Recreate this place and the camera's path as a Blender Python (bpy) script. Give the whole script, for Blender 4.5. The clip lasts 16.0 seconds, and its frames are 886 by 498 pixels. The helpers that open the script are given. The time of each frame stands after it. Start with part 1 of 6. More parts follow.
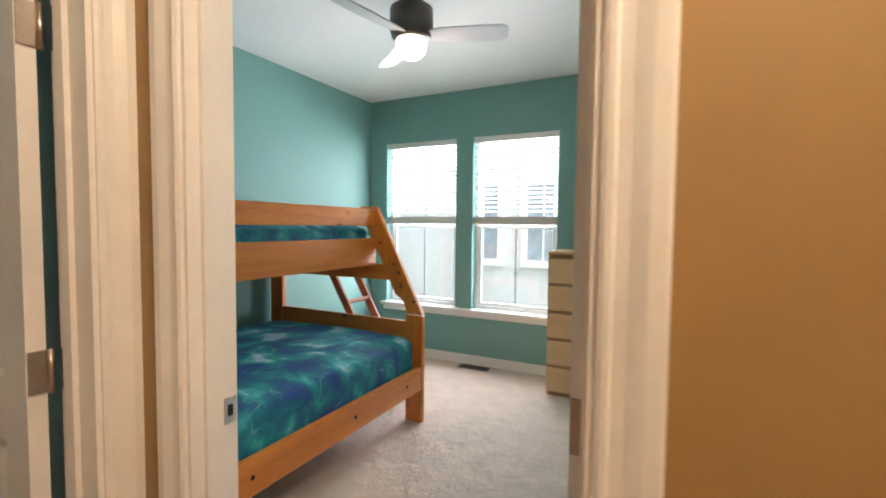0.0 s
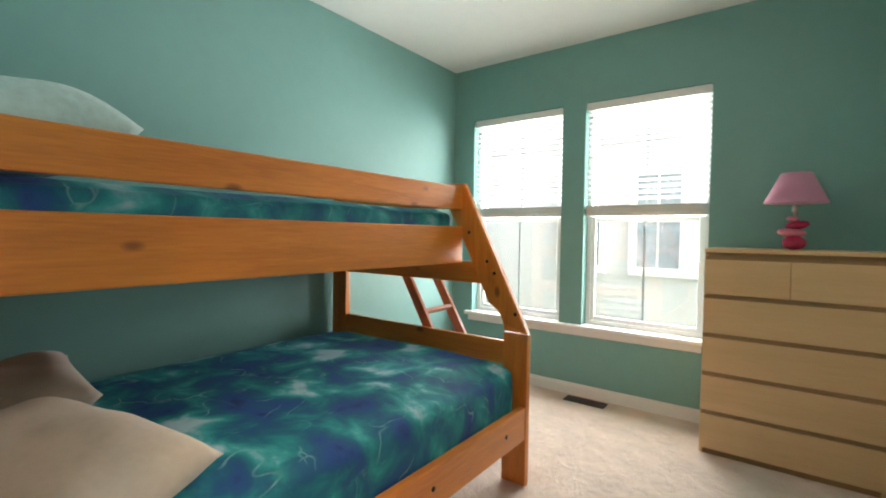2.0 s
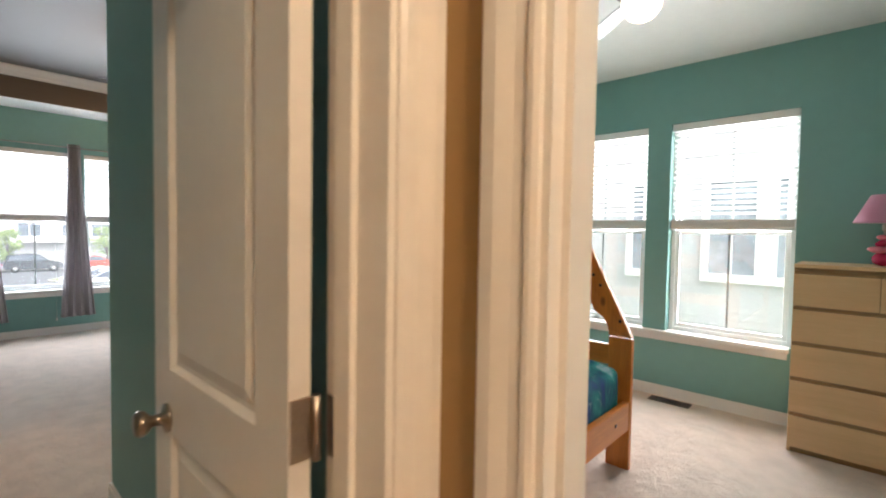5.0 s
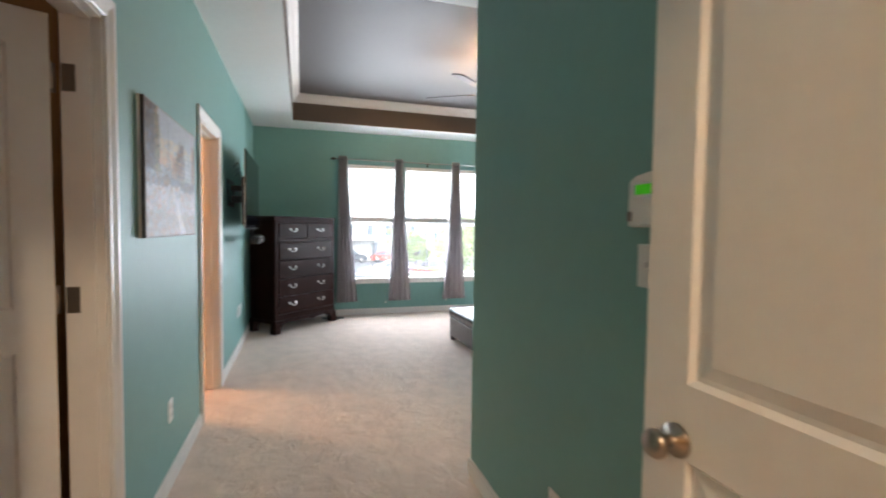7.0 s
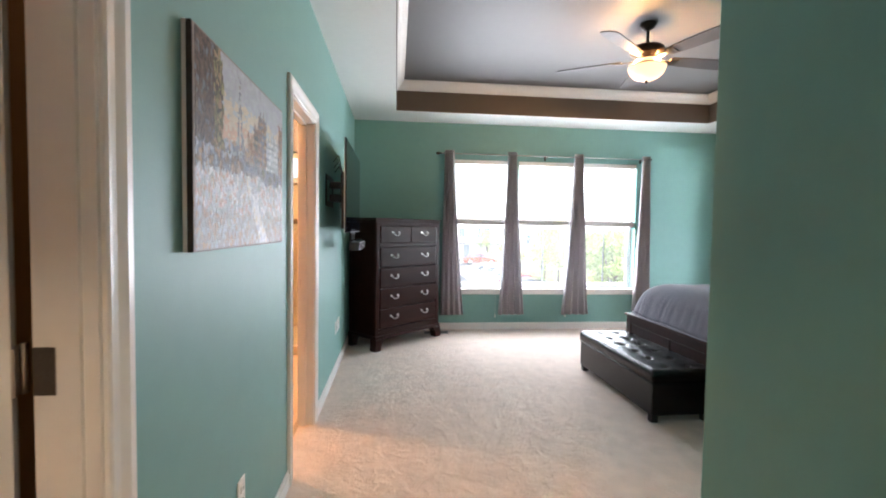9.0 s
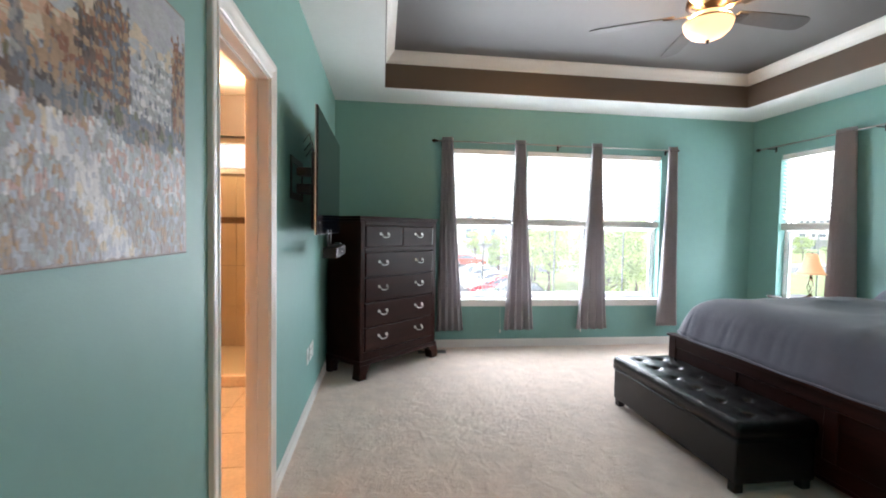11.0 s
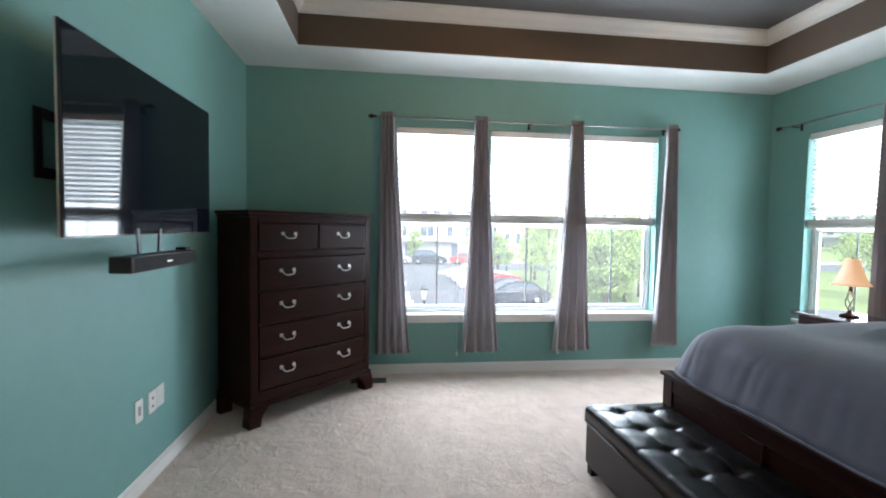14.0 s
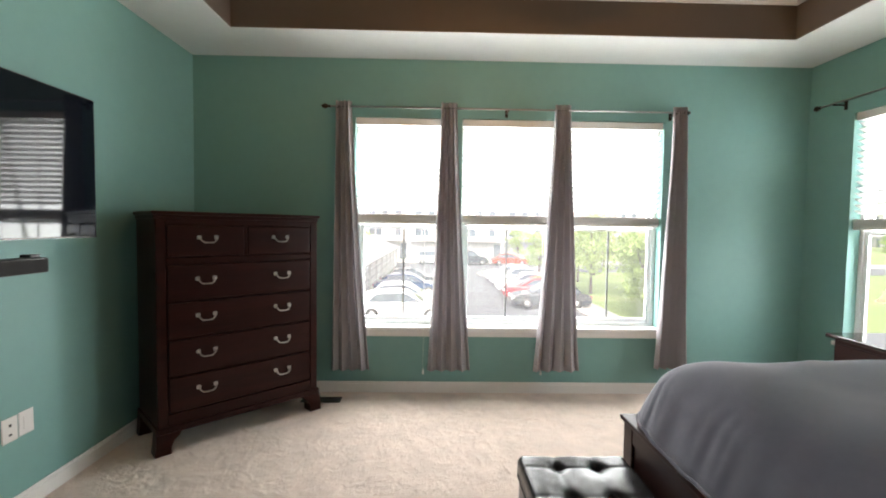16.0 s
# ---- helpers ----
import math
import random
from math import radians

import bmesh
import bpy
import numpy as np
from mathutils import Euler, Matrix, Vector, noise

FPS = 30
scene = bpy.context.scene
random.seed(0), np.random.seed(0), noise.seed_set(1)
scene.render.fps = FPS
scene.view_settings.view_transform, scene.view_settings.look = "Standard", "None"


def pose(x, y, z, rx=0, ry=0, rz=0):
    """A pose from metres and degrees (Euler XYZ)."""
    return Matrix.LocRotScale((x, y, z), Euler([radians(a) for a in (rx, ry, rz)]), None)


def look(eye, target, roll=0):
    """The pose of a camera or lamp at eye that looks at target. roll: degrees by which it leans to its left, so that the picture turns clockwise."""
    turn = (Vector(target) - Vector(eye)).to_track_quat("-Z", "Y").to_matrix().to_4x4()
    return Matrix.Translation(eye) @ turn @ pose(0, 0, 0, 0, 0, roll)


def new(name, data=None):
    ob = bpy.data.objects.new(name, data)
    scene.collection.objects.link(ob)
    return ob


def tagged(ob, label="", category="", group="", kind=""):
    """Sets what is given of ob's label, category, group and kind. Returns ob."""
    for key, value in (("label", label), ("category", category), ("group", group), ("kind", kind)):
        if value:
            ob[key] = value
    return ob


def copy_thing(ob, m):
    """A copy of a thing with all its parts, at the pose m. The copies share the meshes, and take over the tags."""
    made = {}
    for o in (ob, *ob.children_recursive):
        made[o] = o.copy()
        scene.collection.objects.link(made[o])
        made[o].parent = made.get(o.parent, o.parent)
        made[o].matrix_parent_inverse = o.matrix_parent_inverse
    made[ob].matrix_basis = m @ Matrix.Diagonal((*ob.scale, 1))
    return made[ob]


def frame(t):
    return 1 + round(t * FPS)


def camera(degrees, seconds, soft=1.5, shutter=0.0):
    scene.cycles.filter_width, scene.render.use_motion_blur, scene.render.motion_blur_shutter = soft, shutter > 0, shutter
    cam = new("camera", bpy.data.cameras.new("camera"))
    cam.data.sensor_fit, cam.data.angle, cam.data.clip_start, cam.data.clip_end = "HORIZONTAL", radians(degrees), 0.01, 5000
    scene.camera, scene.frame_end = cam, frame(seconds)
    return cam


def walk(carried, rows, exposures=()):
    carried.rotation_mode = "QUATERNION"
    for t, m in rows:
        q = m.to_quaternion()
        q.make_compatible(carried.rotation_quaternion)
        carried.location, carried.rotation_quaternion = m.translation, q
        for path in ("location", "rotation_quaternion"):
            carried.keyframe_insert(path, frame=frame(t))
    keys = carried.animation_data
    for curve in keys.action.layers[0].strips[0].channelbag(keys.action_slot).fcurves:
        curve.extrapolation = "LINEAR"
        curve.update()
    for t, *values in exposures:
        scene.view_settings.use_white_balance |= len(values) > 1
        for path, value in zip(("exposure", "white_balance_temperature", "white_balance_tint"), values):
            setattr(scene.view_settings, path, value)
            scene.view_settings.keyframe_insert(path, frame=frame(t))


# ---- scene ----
cam = camera(88.4, 16.0, soft=1.9, shutter=0.4)
SKY, SUN, WEST_W, KIDS_W, HALL_W, BATH_W = 0.09, 0.6, 25.0, 20.5, 17.5, 19.5
PATH = [
    (0, (-0.104, 0.034, 1.397), (-1.01, 1.814, 1.296), 0.6),
    (0.5, (-0.251, 0.21, 1.344), (-1.231, 1.952, 1.263), 0.6),
    (1, (-0.365, 0.423, 1.314), (-1.412, 2.125, 1.234), 0.6),
    (1.5, (-0.509, 0.599, 1.281), (-1.636, 2.25, 1.208), 0.8),
    (2, (-0.661, 0.745, 1.261), (-1.86, 2.344, 1.194), 0.8),
    (2.5, (-0.708, 0.804, 1.287), (-1.976, 2.349, 1.217), 0.8),
    (3, (-0.713, 0.801, 1.317), (-2.031, 2.304, 1.247), 0.8),
    (5.5, (-0.711, -0.044, 1.367), (-2.093, 1.4, 1.285), 1.0),
    (6, (-0.808, -0.178, 1.357), (-2.357, 1.085, 1.267), 0.8),
    (6.5, (-0.968, -0.208, 1.347), (-2.72, 0.753, 1.258), 0.8),
    (7, (-1.151, -0.197, 1.339), (-3.059, 0.396, 1.248), 0.7),
    (7.5, (-1.359, -0.236, 1.342), (-3.33, 0.092, 1.25), 0.9),
    (8, (-1.596, -0.265, 1.343), (-3.578, -0.008, 1.255), 1.0),
    (8.5, (-1.867, -0.289, 1.355), (-3.851, -0.053, 1.269), 0.9),
    (9, (-2.094, -0.296, 1.354), (-4.082, -0.09, 1.266), 0.9),
    (11.5, (-3.209, -0.315, 1.352), (-5.187, -0.035, 1.267), 1.0),
    (12, (-3.402, -0.228, 1.346), (-5.379, 0.062, 1.257), 1.0),
    (12.5, (-3.575, -0.152, 1.373), (-5.552, 0.133, 1.274), 0.9),
    (13, (-3.696, 0.0, 1.343), (-5.675, 0.282, 1.258), 0.9),
    (13.5, (-3.796, 0.195, 1.342), (-5.776, 0.46, 1.264), 0.9),
    (14, (-3.941, 0.383, 1.366), (-5.924, 0.63, 1.273), 0.9),
    (14.5, (-4.077, 0.569, 1.362), (-6.061, 0.804, 1.271), 0.8),
    (15, (-4.179, 0.759, 1.386), (-6.167, 0.954, 1.289), 0.9),
    (15.5, (-4.297, 0.919, 1.389), (-6.291, 1.031, 1.29), 0.9),
    (16, (-4.371, 1.119, 1.391), (-6.369, 1.161, 1.296), 0.8),
]
walk(cam, [(t, look(eye, target, roll)) for t, eye, target, roll in PATH], [(0.0, 2.15, 5950, 14), (0.5, 2.15, 6000, 13), (1.2, 2.2, 6300, 12), (3.0, 2.3, 6500, 11), (5.5, 2.22, 6200, 16), (6.5, 2.5, 6150, 16), (7.5, 2.8, 6150, 17), (9.2, 2.88, 6250, 18),
    (11.5, 2.52, 6250, 15), (12.5, 2.32, 6000, 14), (13.6, 2.3, 5850, 13), (15.0, 2.33, 6450, 14), (16.0, 2.35, 6950, 16)])

# ---- world and sun ----
world = bpy.data.worlds.new("sky")
scene.world = world
world.use_nodes = True
_wn = world.node_tree.nodes
_sky = _wn.new("ShaderNodeTexSky")
_sky.sky_type, _sky.sun_disc = "NISHITA", False
_sky.sun_elevation, _sky.sun_rotation = radians(48), radians(101)
_sky.air_density, _sky.dust_density = 1.0, 6.0
_hsv = _wn.new("ShaderNodeHueSaturation")
_hsv.inputs["Saturation"].default_value = 0.35
world.node_tree.links.new(_sky.outputs[0], _hsv.inputs["Color"])
world.node_tree.links.new(_hsv.outputs[0], _wn["Background"].inputs["Color"])
_wn["Background"].inputs["Strength"].default_value = SKY

_sun = new("sun", bpy.data.lights.new("sun", "SUN"))
_sun.data.energy, _sun.data.angle, _sun.data.color = SUN, radians(20), (1, 0.97, 0.92)
_sun.matrix_world = look((30, -6, 34), (0, 0, 0))


def lamp(name, kind, place, watts, colour, size=0.1, target=None, size_y=None):
    data = bpy.data.lights.new(name, kind)
    data.energy, data.color = watts, colour
    if kind == "AREA":
        data.size = size
        if size_y:
            data.shape, data.size_y = "RECTANGLE", size_y
    else:
        data.shadow_soft_size = size
    ob = new(name, data)
    ob.matrix_world = look(place, target) if target else Matrix.Translation(place)
    return ob


WARM = (1.0, 0.62, 0.30)
SKYLIGHT = (0.90, 0.96, 1.0)
# sky light entering by the openings
for _y in (0.865, 1.745, 2.625):
    lamp("window_light", "AREA", (-8.60, _y, 1.5), WEST_W, SKYLIGHT, 0.84, (0, _y, -0.2), 1.9)
lamp("window_light", "AREA", (-7.345, 4.68, 1.5), WEST_W * 0.75, SKYLIGHT, 0.84, (-7.345, 0, 0.6), 1.9)
for _x in (-2.525, -1.495):
    lamp("window_light", "AREA", (_x, 4.68, 1.5), KIDS_W, (0.98, 0.98, 0.95), 0.84, (_x, 0, 0.6), 1.9)
# lamps of the rooms
for _a in (30, 150, 270):
    lamp("fan_bulb", "POINT", (-5.8 + 0.122 * math.cos(radians(_a)), 1.79 + 0.122 * math.sin(radians(_a)), 2.779), 4.0, (1.0, 0.55, 0.20), 0.02)
lamp("fan_bulb", "POINT", (-1.52, 2.38, 2.345), 2.0, (1.0, 0.80, 0.60), 0.05)
lamp("table_lamp_bulb", "POINT", (-7.03, 3.95, 1.09), 0.35, WARM, 0.03)
lamp("hall_bulb", "POINT", (0.30, 0.0, 2.66), HALL_W, (1.0, 0.755, 0.475), 0.10)
lamp("closet_bulb", "POINT", (-2.35, -1.75, 2.45), 0.35, (1.0, 0.66, 0.44), 0.08)
lamp("vanity_bulb", "POINT", (-5.75, -2.45, 2.12), BATH_W, (1.0, 0.63, 0.33), 0.12)
lamp("can_bulb", "POINT", (-7.55, -1.83, 2.68), BATH_W * 0.35, (1.0, 0.66, 0.36), 0.06)


# ---- materials ----
def mat(name, colour, rough=0.6, metal=0.0, var=0.08, scale=8.0, bump=0.0, bump_scale=60.0, fine=None, **more):
    """A principled material: colour varied by two noises (coarse and fine), with a noise relief."""
    m = bpy.data.materials.new(name)
    m.use_nodes = True
    nt = m.node_tree
    n, l = nt.nodes, nt.links
    b = n["Principled BSDF"]
    b.inputs["Roughness"].default_value, b.inputs["Metallic"].default_value = rough, metal
    for key, value in more.items():
        b.inputs[key.replace("_", " ")].default_value = value
    co = n.new("ShaderNodeTexCoord")
    if var:
        n1, n2 = n.new("ShaderNodeTexNoise"), n.new("ShaderNodeTexNoise")
        n1.inputs["Scale"].default_value, n2.inputs["Scale"].default_value = scale, (fine or scale * 9)
        n1.inputs["Detail"].default_value = 4
        mixed = n.new("ShaderNodeMath")
        mixed.operation = "ADD"
        ramp = n.new("ShaderNodeValToRGB")
        ramp.color_ramp.elements[0].position, ramp.color_ramp.elements[1].position = 0.7, 1.3
        c = Vector(colour)
        ramp.color_ramp.elements[0].color = (*(c * (1 - var)), 1)
        ramp.color_ramp.elements[1].color = (*(c * (1 + var)), 1)
        half = n.new("ShaderNodeMath")
        half.operation = "MULTIPLY_ADD"
        half.inputs[1].default_value, half.inputs[2].default_value = 1.0, 0.0
        for q in (n1, n2):
            l.new(co.outputs["Object"], q.inputs["Vector"])
        l.new(n1.outputs["Fac"], mixed.inputs[0])
        l.new(n2.outputs["Fac"], mixed.inputs[1])
        l.new(mixed.outputs[0], half.inputs[0])
        scaled = n.new("ShaderNodeMapRange")
        scaled.inputs["From Min"].default_value, scaled.inputs["From Max"].default_value = 0.65, 1.35
        l.new(half.outputs[0], scaled.inputs["Value"])
        ramp.color_ramp.elements[0].position, ramp.color_ramp.elements[1].position = 0.0, 1.0
        l.new(scaled.outputs[0], ramp.inputs["Fac"])
        l.new(ramp.outputs["Color"], b.inputs["Base Color"])
    else:
        b.inputs["Base Color"].default_value = (*colour, 1)
    if bump:
        nb, bp = n.new("ShaderNodeTexNoise"), n.new("ShaderNodeBump")
        nb.inputs["Scale"].default_value, nb.inputs["Detail"].default_value = bump_scale, 3
        bp.inputs["Strength"].default_value, bp.inputs["Distance"].default_value = bump, 0.01
        l.new(co.outputs["Object"], nb.inputs["Vector"])
        l.new(nb.outputs["Fac"], bp.inputs["Height"])
        l.new(bp.outputs["Normal"], b.inputs["Normal"])
    return m


def wood(name, light, dark, rough=0.4, along="X", rings=7.0, knots=True, coat=0.0, spec=0.5):
    """Grain stretched along one axis, with darker knots."""
    m = bpy.data.materials.new(name)
    m.use_nodes = True
    n, l = m.node_tree.nodes, m.node_tree.links
    b = n["Principled BSDF"]
    b.inputs["Roughness"].default_value, b.inputs["Coat Weight"].default_value = rough, coat
    b.inputs["Coat Roughness"].default_value = 0.25
    b.inputs["Specular IOR Level"].default_value = spec
    co, mp = n.new("ShaderNodeTexCoord"), n.new("ShaderNodeMapping")
    s = {"X": (0.7, 9, 9), "Y": (9, 0.7, 9), "Z": (9, 9, 0.7)}[along]
    mp.inputs["Scale"].default_value = s
    info = n.new("ShaderNodeObjectInfo")
    l.new(co.outputs["Object"], mp.inputs["Vector"])
    l.new(info.outputs["Random"], mp.inputs["Location"])
    nz, fine = n.new("ShaderNodeTexNoise"), n.new("ShaderNodeTexNoise")
    nz.inputs["Scale"].default_value, nz.inputs["Detail"].default_value, nz.inputs["Distortion"].default_value = rings * 0.35, 5, 0.6
    fine.inputs["Scale"].default_value, fine.inputs["Detail"].default_value = rings * 3, 2
    for q in (nz, fine):
        l.new(mp.outputs[0], q.inputs["Vector"])
    mix = n.new("ShaderNodeMix")
    mix.data_type = "FLOAT"
    mix.inputs["Factor"].default_value = 0.35
    l.new(nz.outputs["Fac"], mix.inputs[2])
    l.new(fine.outputs["Fac"], mix.inputs[3])
    ramp = n.new("ShaderNodeValToRGB")
    ramp.color_ramp.elements[0].position, ramp.color_ramp.elements[1].position = 0.33, 0.66
    ramp.color_ramp.elements[0].color, ramp.color_ramp.elements[1].color = (*dark, 1), (*light, 1)
    l.new(mix.outputs[0], ramp.inputs["Fac"])
    out = ramp.outputs["Color"]
    if knots:
        mp2, vo, kr = n.new("ShaderNodeMapping"), n.new("ShaderNodeTexVoronoi"), n.new("ShaderNodeValToRGB")
        mp2.inputs["Scale"].default_value = {"X": (3.2, 6, 6), "Y": (6, 3.2, 6), "Z": (6, 6, 3.2)}[along]
        l.new(co.outputs["Object"], mp2.inputs["Vector"])
        l.new(mp2.outputs[0], vo.inputs["Vector"])
        vo.inputs["Scale"].default_value = 1.0
        kr.color_ramp.elements[0].position, kr.color_ramp.elements[1].position = 0.05, 0.12
        kr.color_ramp.elements[0].color, kr.color_ramp.elements[1].color = (0.22, 0.16, 0.14, 1), (1, 1, 1, 1)
        l.new(vo.outputs["Distance"], kr.inputs["Fac"])
        mul = n.new("ShaderNodeMix")
        mul.data_type, mul.blend_type = "RGBA", "MULTIPLY"
        mul.inputs["Factor"].default_value = 0.75
        l.new(out, mul.inputs[6])
        l.new(kr.outputs["Color"], mul.inputs[7])
        out = mul.outputs[2]
    l.new(out, b.inputs["Base Color"])
    bp = n.new("ShaderNodeBump")
    bp.inputs["Strength"].default_value, bp.inputs["Distance"].default_value = 0.12, 0.004
    l.new(fine.outputs["Fac"], bp.inputs["Height"])
    l.new(bp.outputs["Normal"], b.inputs["Normal"])
    return m


def glowing(name, colour, strength):
    m = bpy.data.materials.new(name)
    m.use_nodes = True
    b = m.node_tree.nodes["Principled BSDF"]
    b.inputs["Base Color"].default_value = (0.8, 0.75, 0.65, 1)
    b.inputs["Emission Color"].default_value = (*colour, 1)
    b.inputs["Emission Strength"].default_value = strength
    return m


def glass(name, tint=(1, 1, 1), gloss=0.08, haze=0.0):
    """Thin pane: mostly transparent, faint mirror image, daylit white film added as veiling haze."""
    m = bpy.data.materials.new(name)
    m.use_nodes = True
    n, l = m.node_tree.nodes, m.node_tree.links
    n.remove(n["Principled BSDF"])
    tr, gl, mx = n.new("ShaderNodeBsdfTransparent"), n.new("ShaderNodeBsdfGlossy"), n.new("ShaderNodeMixShader")
    tr.inputs["Color"].default_value = (*tint, 1)
    gl.inputs["Roughness"].default_value = 0.0
    mx.inputs["Fac"].default_value = gloss
    l.new(tr.outputs[0], mx.inputs[1])
    l.new(gl.outputs[0], mx.inputs[2])
    out = mx.outputs[0]
    if haze:
        film, over = n.new("ShaderNodeBsdfTranslucent"), n.new("ShaderNodeMixShader")
        film.inputs["Color"].default_value = (0.9, 0.9, 0.9, 1)
        over.inputs["Fac"].default_value = haze
        l.new(out, over.inputs[1])
        l.new(film.outputs[0], over.inputs[2])
        out = over.outputs[0]
    l.new(out, n["Material Output"].inputs["Surface"])
    return m


def cloth(name, colour, rough=0.85, weave=700.0, var=0.06, translucent=0.0):
    m = mat(name, colour, rough, 0, var, 5, 0.15, weave, Sheen_Weight=0.25)
    if translucent:
        n, l = m.node_tree.nodes, m.node_tree.links
        tl, mx = n.new("ShaderNodeBsdfTranslucent"), n.new("ShaderNodeMixShader")
        tl.inputs["Color"].default_value = (*colour, 1)
        mx.inputs["Fac"].default_value = translucent
        l.new(n["Principled BSDF"].outputs[0], mx.inputs[1])
        l.new(tl.outputs[0], mx.inputs[2])
        l.new(mx.outputs[0], n["Material Output"].inputs["Surface"])
    return m


def carpet_material():
    m = mat("carpet", (0.69, 0.555, 0.465), 0.95, 0, 0.17, 7.0, 0, fine=150, Sheen_Weight=0.3)
    n, l = m.node_tree.nodes, m.node_tree.links
    co = n.new("ShaderNodeTexCoord")
    tufts, swirl, add, bp = (n.new("ShaderNodeTexNoise"), n.new("ShaderNodeTexNoise"), n.new("ShaderNodeMath"), n.new("ShaderNodeBump"))
    tufts.inputs["Scale"].default_value, tufts.inputs["Detail"].default_value = 130, 3
    swirl.inputs["Scale"].default_value, swirl.inputs["Detail"].default_value, swirl.inputs["Distortion"].default_value = 13, 4, 0.8
    add.operation = "MULTIPLY_ADD"
    add.inputs[1].default_value = 0.5
    bp.inputs["Strength"].default_value, bp.inputs["Distance"].default_value = 0.95, 0.018
    for q in (tufts, swirl):
        l.new(co.outputs["Object"], q.inputs["Vector"])
    l.new(tufts.outputs["Fac"], add.inputs[0])
    l.new(swirl.outputs["Fac"], add.inputs[2])
    l.new(add.outputs[0], bp.inputs["Height"])
    l.new(bp.outputs["Normal"], n["Principled BSDF"].inputs["Normal"])
    return m


def tie_dye(name):
    """Blue, teal and green cloud dye with fine pale swirls."""
    m = bpy.data.materials.new(name)
    m.use_nodes = True
    n, l = m.node_tree.nodes, m.node_tree.links
    b = n["Principled BSDF"]
    b.inputs["Roughness"].default_value = 0.75
    co, mp = n.new("ShaderNodeTexCoord"), n.new("ShaderNodeMapping")
    mp.inputs["Scale"].default_value = (1.0, 1.0, 1.0)
    l.new(co.outputs["Object"], mp.inputs["Vector"])
    a, c2, v, w = n.new("ShaderNodeTexNoise"), n.new("ShaderNodeTexNoise"), n.new("ShaderNodeTexVoronoi"), n.new("ShaderNodeTexNoise")
    a.inputs["Scale"].default_value, a.inputs["Detail"].default_value, a.inputs["Distortion"].default_value = 4.6, 7, 0.35
    c2.inputs["Scale"].default_value, c2.inputs["Detail"].default_value = 7.5, 4
    w.inputs["Scale"].default_value = 3.0
    v.feature = "DISTANCE_TO_EDGE"
    v.inputs["Scale"].default_value = 5.0
    warp = n.new("ShaderNodeVectorMath")
    warp.operation = "MULTIPLY_ADD"
    warp.inputs[1].default_value = (0.55, 0.55, 0.55)
    for q in (a, c2, w):
        l.new(mp.outputs[0], q.inputs["Vector"])
    l.new(w.outputs["Color"], warp.inputs[0])
    l.new(mp.outputs[0], warp.inputs[2])
    l.new(warp.outputs[0], v.inputs["Vector"])
    ramp = n.new("ShaderNodeValToRGB")
    r = ramp.color_ramp
    r.elements[0].position, r.elements[0].color = 0.30, (0.012, 0.036, 0.15, 1)
    r.elements[1].position, r.elements[1].color = 0.37, (0.016, 0.080, 0.31, 1)
    for p, c in ((0.44, (0.008, 0.11, 0.24, 1)), (0.49, (0.008, 0.17, 0.26, 1)), (0.55, (0.014, 0.28, 0.31, 1)), (0.60, (0.06, 0.42, 0.46, 1)), (0.67, (0.48, 0.69, 0.75, 1))):
        e = r.elements.new(p)
        e.color = c
    l.new(a.outputs["Fac"], ramp.inputs["Fac"])
    line = n.new("ShaderNodeValToRGB")
    line.color_ramp.elements[0].position, line.color_ramp.elements[0].color = 0.0, (1, 1, 1, 1)
    line.color_ramp.elements[1].position, line.color_ramp.elements[1].color = 0.022, (0, 0, 0, 1)
    l.new(v.outputs["Distance"], line.inputs["Fac"])
    gate = n.new("ShaderNodeMapRange")
    gate.inputs["From Min"].default_value, gate.inputs["From Max"].default_value, gate.inputs["To Max"].default_value = 0.5, 0.7, 0.6
    l.new(c2.outputs["Fac"], gate.inputs["Value"])
    mul = n.new("ShaderNodeMath")
    mul.operation = "MULTIPLY"
    l.new(line.outputs["Color"], mul.inputs[0])
    l.new(gate.outputs[0], mul.inputs[1])
    mix = n.new("ShaderNodeMix")
    mix.data_type = "RGBA"
    mix.inputs[7].default_value = (0.5, 0.75, 0.8, 1)
    l.new(mul.outputs[0], mix.inputs["Factor"])
    l.new(ramp.outputs["Color"], mix.inputs[6])
    deep = n.new("ShaderNodeMix")
    deep.data_type, deep.blend_type = "RGBA", "MULTIPLY"
    deep.inputs["Factor"].default_value = 1.0
    deep.inputs[7].default_value = (0.90, 0.95, 0.98, 1)
    l.new(mix.outputs[2], deep.inputs[6])
    l.new(deep.outputs[2], b.inputs["Base Color"])
    return m


def leaves_material(name, colour):
    m = mat(name, colour, 0.6, 0, 0.35, 1.5, fine=9)
    return m


TEAL = mat("teal_paint", (0.180, 0.362, 0.335), 0.55, 0, 0.03, 1.5, 0.05, 160)
BEIGE = mat("beige_paint", (0.33, 0.205, 0.075), 0.55, 0, 0.03, 1.5, 0.05, 160)
ORANGE = mat("tan_paint", (0.42, 0.235, 0.090), 0.55, 0, 0.03, 1.5, 0.05, 160)
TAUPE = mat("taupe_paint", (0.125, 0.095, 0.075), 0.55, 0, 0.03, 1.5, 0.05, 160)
GREY_CEILING = mat("grey_ceiling_paint", (0.118, 0.111, 0.108), 0.6, 0, 0.03, 1.5, 0.05, 160)
WHITE_CEILING = mat("white_ceiling_paint", (0.78, 0.78, 0.76), 0.7, 0, 0.02, 2, 0.06, 180)
